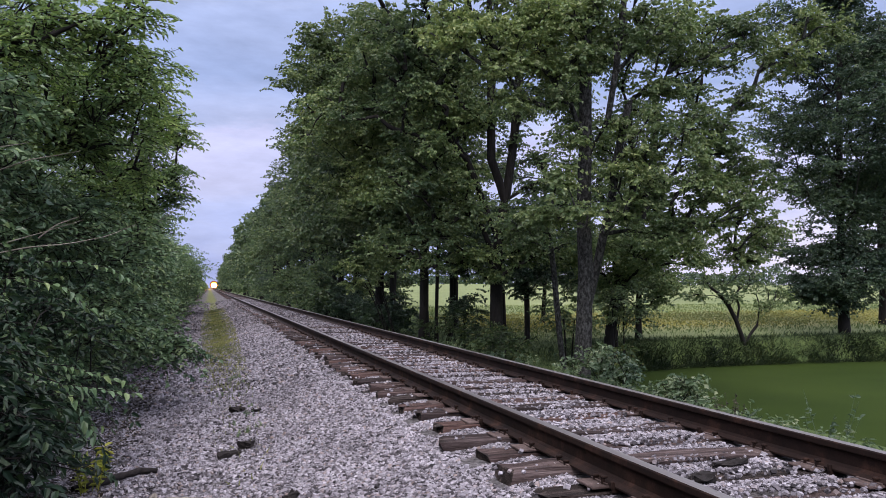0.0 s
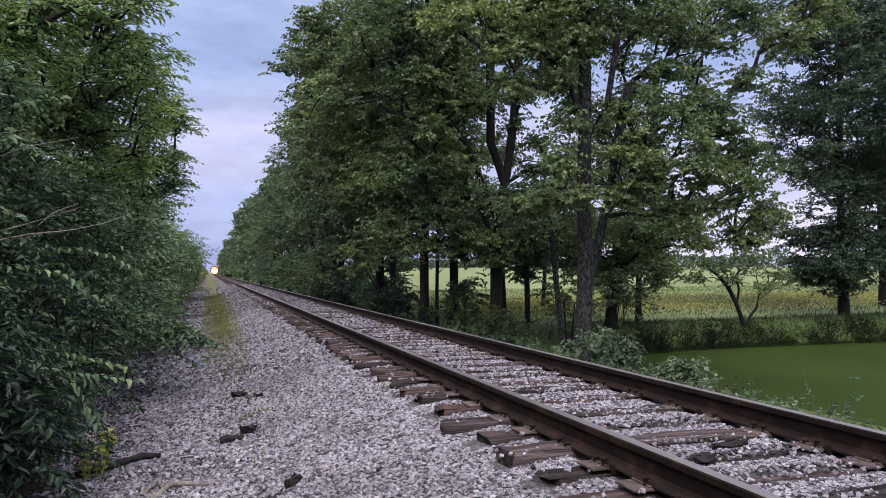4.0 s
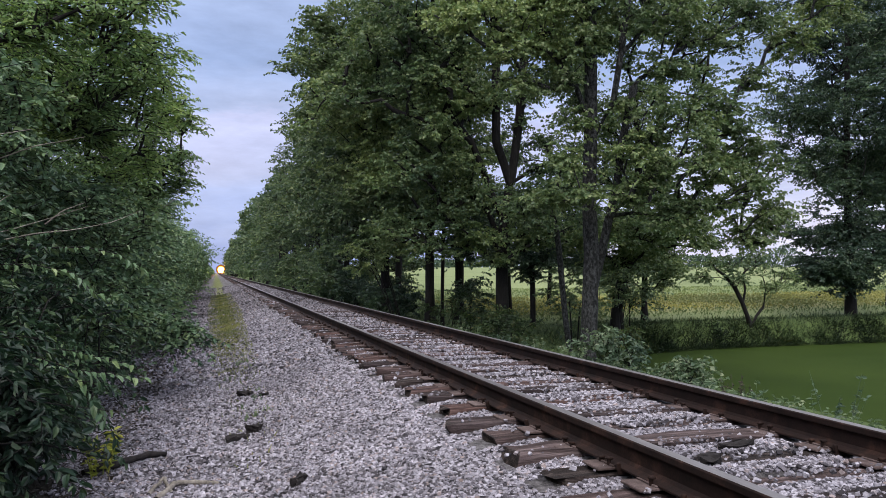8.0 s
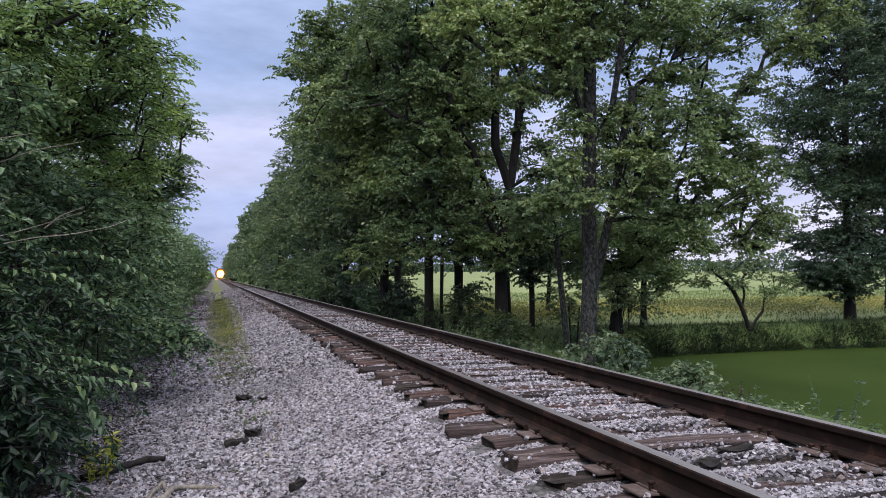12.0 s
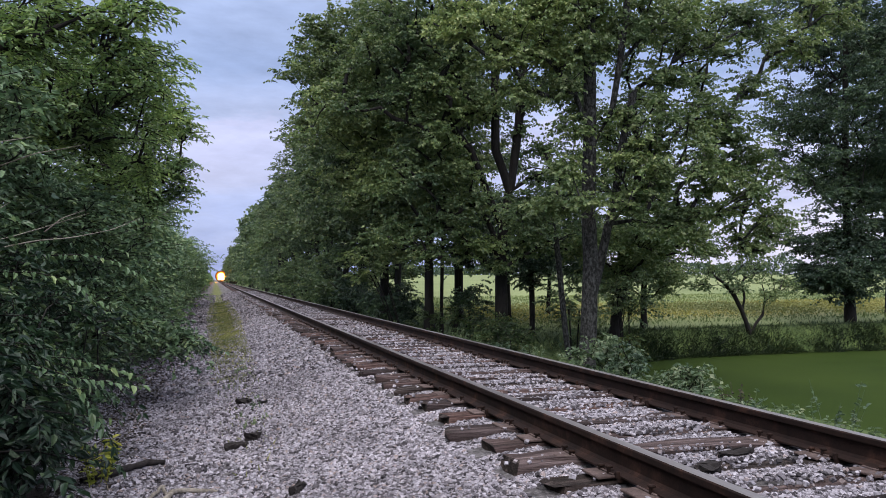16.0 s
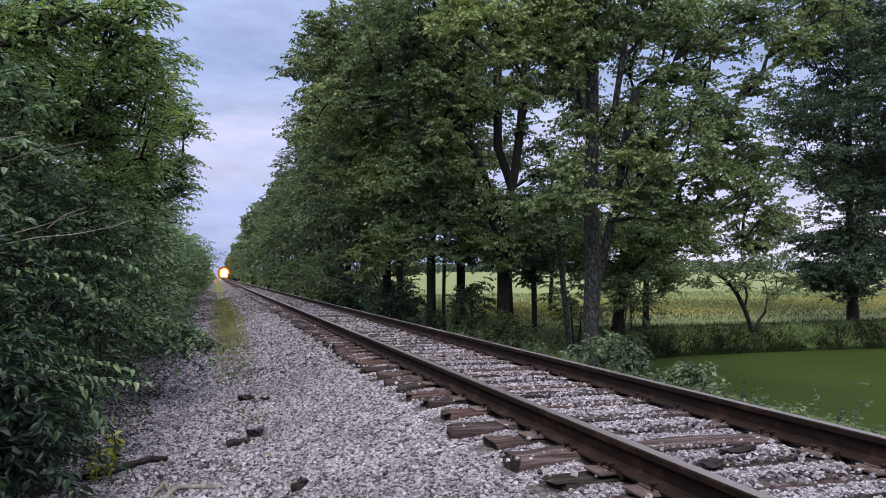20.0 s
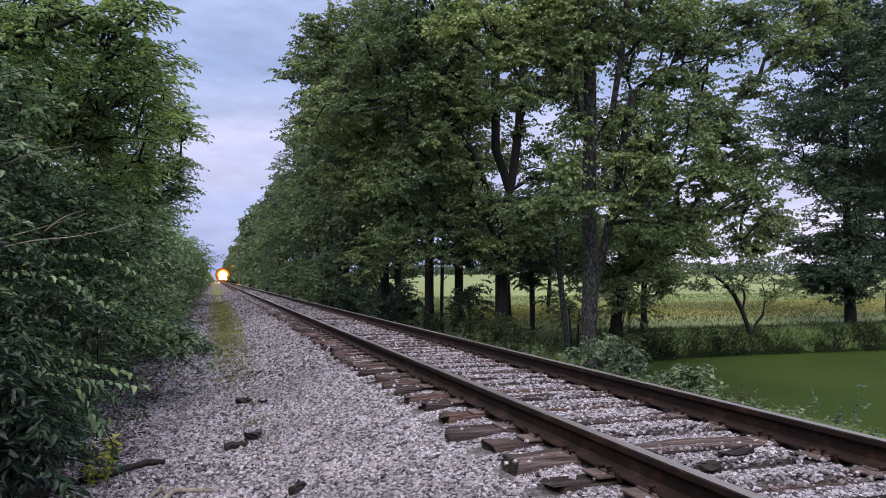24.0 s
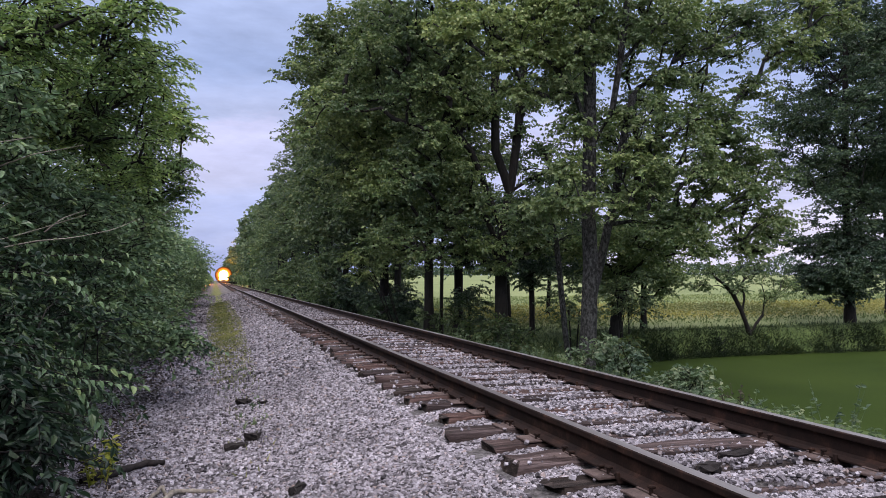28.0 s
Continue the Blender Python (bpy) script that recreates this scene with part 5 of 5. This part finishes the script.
            one.matrix_basis = m
        else:
            copy_thing(one, m)
        y += 2.4 if y < 60 else 4.5 if y < 150 else 9.0
        y = 18.0 if 0.0 < y < 17 else y


build_right_trees()
build_tree_row()
build_left_hedge()


# ---------------------------------------------------------------- grass, weeds, field
def blades(name, seed, x, y, tall, ratio, mat, label, category, lean=0.35, parent=None):
    """Grass as single blades on the ground."""
    rng = np.random.default_rng(seed)
    n = len(x)
    c = np.stack([x, y, ground_z(x, y) - 0.01], 1)
    along = np.array([0, 0, 1.0]) + rng.normal(size=(n, 3)) * lean
    h = tall * rng.uniform(0.5, 1.2, n)
    return tagged(put(name, leaves_mesh(name, rng, c, along, h, ratio, mat, 2, 3.0)), label, category, kind="stuff")


def scatter(rng, n, x0, x1, y0, y1, patch=0.0, size=0.5):
    x, y = rng.uniform(x0, x1, n), rng.uniform(y0, y1, n)
    if patch:
        k = np.array([noise.noise(Vector((a * size, b * size, 4.0))) for a, b in zip(x, y)])
        keep = k + rng.normal(size=n) * 0.12 > patch
        x, y = x[keep], y[keep]
    return x, y


def build_grass():
    rng = np.random.default_rng(101)
    # overgrown far bank of the pond
    x, y = scatter(rng, 70000, 6.0, 40.0, 14.0, 29.0)
    d = pond_depth(x, y)
    k = (d > 0.99) & (d < 1.05 + 0.02 * rng.normal(size=len(x))) & (y > 15)
    blades("bank_grass", 102, x[k], y[k], 0.26, 0.06, M_BANK, "tall green grass on the pond bank", "grass", 0.7)
    x, y = scatter(rng, 230000, 6.0, 36.0, 18.0, 27.5)
    d = pond_depth(x, y)
    k = (d > 0.966) & (d < 1.040 + 0.012 * rng.normal(size=len(x)))
    x, y, d = x[k], y[k], d[k]
    # weeds hang over the water's edge: tallest half way down, uneven along the bank
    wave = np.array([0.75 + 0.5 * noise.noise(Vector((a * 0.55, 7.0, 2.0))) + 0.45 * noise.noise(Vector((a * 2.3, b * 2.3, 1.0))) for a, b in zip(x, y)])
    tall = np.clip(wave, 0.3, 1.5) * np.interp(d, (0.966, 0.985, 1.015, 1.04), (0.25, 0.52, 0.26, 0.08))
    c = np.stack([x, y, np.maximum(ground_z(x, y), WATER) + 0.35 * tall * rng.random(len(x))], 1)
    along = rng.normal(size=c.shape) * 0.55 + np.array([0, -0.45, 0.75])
    tagged(put("bank_weeds", leaves_mesh("bank_weeds", rng, c, along, tall * rng.uniform(0.35, 0.9, len(x)), 0.11, M_SHADEDBANK)), "dense weeds overhanging the pond edge, coloured as in shade", "weeds", kind="stuff")
    x, y = scatter(rng, 30000, 2.6, 13.0, 10.0, 46.0)
    k = pond_depth(x, y) > 1.05
    blades("verge_grass", 103, x[k], y[k], 0.12, 0.10, M_BANK, "rough green grass under the trees", "grass", 0.5)
    x, y = scatter(rng, 30000, 9.0, 60.0, 27.0, 60.0)
    blades("meadow_grass", 104, x, y, 0.16, 0.3, M_CROP, "pale green crop in the field beyond the pond", "field crop", 0.5)
    x, y = scatter(rng, 26000, 9.0, 60.0, 28.0, 42.0, 0.0, 0.3)
    k = (y > 29) & (y < 41)
    x, y = x[k], y[k]
    c = np.stack([x, y, ground_z(x, y) + rng.uniform(0.12, 0.3, len(x))], 1)
    tagged(put("wild_flowers", leaves_mesh("wild_flowers", rng, c, rng.normal(size=c.shape), 0.09 * rng.uniform(0.7, 1.3, len(x)), 0.9, M_FLOWER)), "band of yellow flowers along the field edge", "flowers", kind="stuff")
    # grass of the path: a strip between wheel track and ballast
    x, y = scatter(rng, 40000, -3.3, -2.1, 5.5, 50.0, 0.0, 0.9)
    k = (np.abs(x + 2.68) < 0.10 + 0.017 * np.minimum(y, 30)) & (rng.random(len(x)) < np.clip(0.08 + (y - 9.0) / 9.0, 0.08, 1.0))
    blades("path_grass", 105, x[k], y[k], 0.09, 0.09, M_PATHGRASS, "sparse yellow-green grass along the gravel path", "grass", 0.8)


def build_weeds():
    rng = np.random.default_rng(120)
    for k in range(64):
        y = 5.2 + 14.0 * (k / 63) ** 1.1 + rng.normal() * 0.25
        weed(200 + k, rng.uniform(2.45, 3.4), y, rng.uniform(0.26, 0.52), int(rng.integers(5, 10)), rng.uniform(0.045, 0.075), label="pale green weed on the stony embankment")
    for k, (x, y, h) in enumerate(((3.05, 6.1, 0.75), (3.3, 6.6, 0.6), (2.95, 7.3, 0.5))):
        weed(260 + k, x, y, h, 4, 0.07, label="tall flowering weed beside the rail")
    for k in range(14):
        y = 6.2 + rng.random() * 7
        weed(280 + k, -2.65 + rng.normal() * 0.14, y, rng.uniform(0.05, 0.1), 3, 0.02, M_WEED, "small dry weed growing in the gravel path")
    weed(270, 2.9, 7.45, 0.5, 14, 0.04, M_LITTER, "dry brown weed on the embankment")
    # low bushes past the far rail
    for seed, x, y, r, h in ((131, 3.5, 11.4, 0.62, 0.55), (132, 3.3, 15.6, 0.6, 0.6), (133, 3.9, 17.6, 0.6, 0.6), (134, 3.4, 9.2, 0.4, 0.35), (135, 5.0, 13.6, 0.6, 0.5), (136, 3.6, 21.0, 0.8, 0.7)):
        shrub(seed, x, y, (x, y, float(ground_z(x, y)) + h * 0.9), (r, r, h), 26, 48, 0.09, M_WEED if seed in (131, 134) else M_GRASS, "low leafy bush on the embankment", spread=0.2, group="weeds beside the rail", radius=0.015)


def build_understory():
    rng = np.random.default_rng(150)
    for k, (x, y, z, r) in enumerate(((4.6, 21.9, -0.1, 0.7), (6.6, 18.9, 0.3, 0.8), (8.6, 19.3, 0.6, 1.0), (10.2, 22.8, 0.9, 1.2))):
        shrub(180 + k, x, y, (x, y, z), (r, r, 1.0), 26, 70, 0.10, M_DARKLEAF, "leafy sapling under the trees", spread=0.32, group="undergrowth", name="sapling", category="sapling")
    shrub(190, 2.9, 24.4, (1.76, 24.2, 1.40), (0.75, 0.8, 0.5), 22, 60, 0.11, M_BRIGHT, "sapling with pale yellow-green leaves under the trees", spread=0.28, group="undergrowth", name="sapling", category="sapling", low=0.9)
    for k in range(9):
        x, y = rng.uniform(3.6, 5.5), 30.0 + 2.6 * k + rng.normal() * 0.4
        h = 0.7 + 0.09 * k
        shrub(160 + k, x, y, (x, y, float(ground_z(x, y)) + h), (1.1, 1.3, h), 30, 56, 0.15, M_BLUELEAF, "dark shrub beneath the trees", spread=0.35, group="undergrowth")


def build_far_woods():
    """Woods at the end of the field, a dark line under the sky."""
    rng = np.random.default_rng(170)
    n = 16000
    a = rng.uniform(radians(12), radians(62), n)
    r = rng.uniform(400, 440, n)
    x, y = -3 + r * np.sin(a), r * np.cos(a)
    top = np.array([3.0 + 7.0 * max(0.0, 0.25 + noise.noise(Vector((q * 9, 0, 0)))) + 2.5 * noise.noise(Vector((q * 45, 3, 0))) + 8.0 * math.exp(-((q - 0.727) / 0.018) ** 2) for q in a])
    z = ground_z(x, y) + np.maximum(top, 1.0) * rng.random(n)
    c = np.stack([x, y, z], 1)
    tagged(put("far_woods", leaves_mesh("far_woods", rng, c, rng.normal(size=c.shape), rng.uniform(0.8, 1.8, n), 0.9, M_BLUELEAF)), "dark line of distant woods past the field", "woods", kind="stuff")


build_grass()
build_weeds()
build_understory()
build_far_woods()


# ---------------------------------------------------------------- litter on the path
def chunk(seed, x, y, size, turn, mat, label, name="wood_chunk"):
    rng = np.random.default_rng(seed)
    bm = bmesh.new()
    box(bm, -size[0] / 2, size[0] / 2, -size[1] / 2, size[1] / 2, 0, size[2])
    bmesh.ops.subdivide_edges(bm, edges=bm.edges[:], cuts=2, use_grid_fill=True)
    for v in bm.verts:
        v.co += Vector(rng.normal(size=3)) * 0.24 * min(size)
    me = bpy.data.meshes.new(name)
    bm.to_mesh(me), bm.free()
    me.materials.append(mat)
    ob = put(name, me, None, "", pose(x, y, float(ground_z(x, y)) + 0.004, 0, 0, turn))
    return tagged(ob, label, "wood debris", "rotten wood on the path")


def branch(seed, pts, r, mat, label):
    rng = np.random.default_rng(seed)
    p = np.array(pts, float)
    u = np.linspace(0, len(p) - 1, 14)
    q = np.stack([np.interp(u, np.arange(len(p)), p[:, k]) for k in range(3)], 1) + rng.normal(size=(14, 3)) * r * 0.25
    q[:, 2] = ground_z(q[:, 0], q[:, 1]) + r * 0.8 + np.interp(u, np.arange(len(p)), p[:, 2])
    rad = r * np.linspace(1.0, 0.6, 14) * rng.uniform(0.85, 1.15, 14)
    me = tubes_mesh("fallen_branch", [(q, rad, 8)], mat)
    return tagged(put("fallen_branch", me), label, "branch")


chunk(301, -2.79, 6.81, (0.20, 0.07, 0.045), 20, M_BLACKWOOD, "dark rotten piece of timber on the gravel path")
chunk(302, -2.65, 6.99, (0.11, 0.08, 0.06), -30, M_BLACKWOOD, "dark rotten piece of timber on the gravel path")
chunk(303, -2.65, 9.05, (0.17, 0.06, 0.05), -20, M_BLACKWOOD, "dark rotten piece of timber on the gravel path")
chunk(304, -2.46, 8.79, (0.10, 0.06, 0.04), 10, M_BLACKWOOD, "dark rotten piece of timber on the gravel path")
chunk(305, -2.45, 5.09, (0.13, 0.06, 0.05), 60, M_BLACKWOOD, "dark splintered piece of timber on the gravel path")
chunk(307, -0.20, 3.77, (0.14, 0.09, 0.05), 25, M_BLACKWOOD, "black splinter of timber between the rails")
chunk(306, 0.21, 4.06, (0.26, 0.07, 0.04), 8, M_BLACKWOOD, "black splinter of timber between the rails")
branch(310, ((-3.95, 6.30, 0), (-3.70, 6.44, 0.01), (-3.52, 6.58, 0.02), (-3.36, 6.60, 0.0)), 0.036, M_BLACKWOOD, "dark rotten branch lying at the foot of the hedge")
branch(311, ((-3.36, 5.35, 0), (-3.25, 5.62, 0.02), (-3.1, 5.58, 0.01), (-2.95, 5.50, 0)), 0.022, M_DEADWOOD, "pale crooked dead branch on the gravel")
branch(312, ((-3.42, 5.5, 0.0), (-3.33, 5.72, 0.05), (-3.27, 5.45, 0.0)), 0.016, M_DEADWOOD, "pale looped dead root on the gravel")


# ---------------------------------------------------------------- locomotive
def build_locomotive():
    """A hood engine, nose towards -y; its origin at rail level under the headlight."""
    e = tagged(new("locomotive"), "distant freight locomotive with its yellow headlights burning", "locomotive")
    b = bmesh.new()
    box(b, -1.55, 1.55, 0.6, 20.0, 1.05, 1.55, 0.05)
    part("underframe", b, M_LOCO, e)
    b = bmesh.new()
    box(b, -1.5, 1.5, 2.6, 5.2, 1.55, 4.5, 0.18)
    cab = part("cab", b, M_LOCO, e)
    for x in (-0.75, 0.75):
        b = bmesh.new()
        box(b, x - 0.5, x + 0.5, 2.57, 2.62, 3.35, 4.0, 0.02)
        part("windscreen", b, M_GLASS, cab)
    b = bmesh.new()
    box(b, -0.95, 0.95, 0.75, 2.6, 1.55, 3.6, 0.22)
    part("nose", b, M_LOCO, e)
    b = bmesh.new()
    box(b, -0.95, 0.95, 5.2, 19.0, 1.55, 4.4, 0.15)
    part("hood", b, M_LOCO, e)
    b = bmesh.new()
    box(b, -1.4, 1.4, 0.3, 0.62, 0.12, 1.05, 0.08)
    part("pilot", b, M_STEEL, e)
    b = bmesh.new()
    box(b, -0.18, 0.18, -0.25, 0.4, 0.72, 1.05, 0.05)
    part("coupler", b, M_STEEL, e)
    for yy in (2.4, 5.0, 14.0, 16.6):
        for x in (-0.7525, 0.7525):
            b = bmesh.new()
            disc(b, (x, yy, 0.51), 0.51, 0.13, "X", 24)
            part("wheel", b, M_STEEL, e)
    # lens radii far oversize, to imitate the glare of a distant lamp
    for x, z, r in ((0.0, 2.85, 1.45), (-0.95, 1.15, 0.42), (0.95, 1.15, 0.42)):
        b = bmesh.new()
        disc(b, (x, 0.66, z), r * 2.1 + 0.03, 0.16, "Y", 28)
        h = part("headlight", b, M_STEEL, e)
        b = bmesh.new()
        # added disc: its graded emission is painted glare, not a part of the engine
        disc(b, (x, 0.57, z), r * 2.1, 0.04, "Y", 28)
        part("halo_disc", b, M_HALO, h, "orange glow painted round the headlight")
        b = bmesh.new()
        disc(b, (x, 0.53, z), r, 0.05, "Y", 28)
        part("lens", b, M_HEADLIGHT, h, "glowing yellow headlight lens")
    return e


LOCOMOTIVE = build_locomotive()


def motions():
    walk(LOCOMOTIVE, [(t, pose(0, 595.0 - 11.0 * t, 0)) for t in (0.0, 4.0, 8.0, 12.0, 16.0, 20.0, 24.0, 28.0)])


motions()
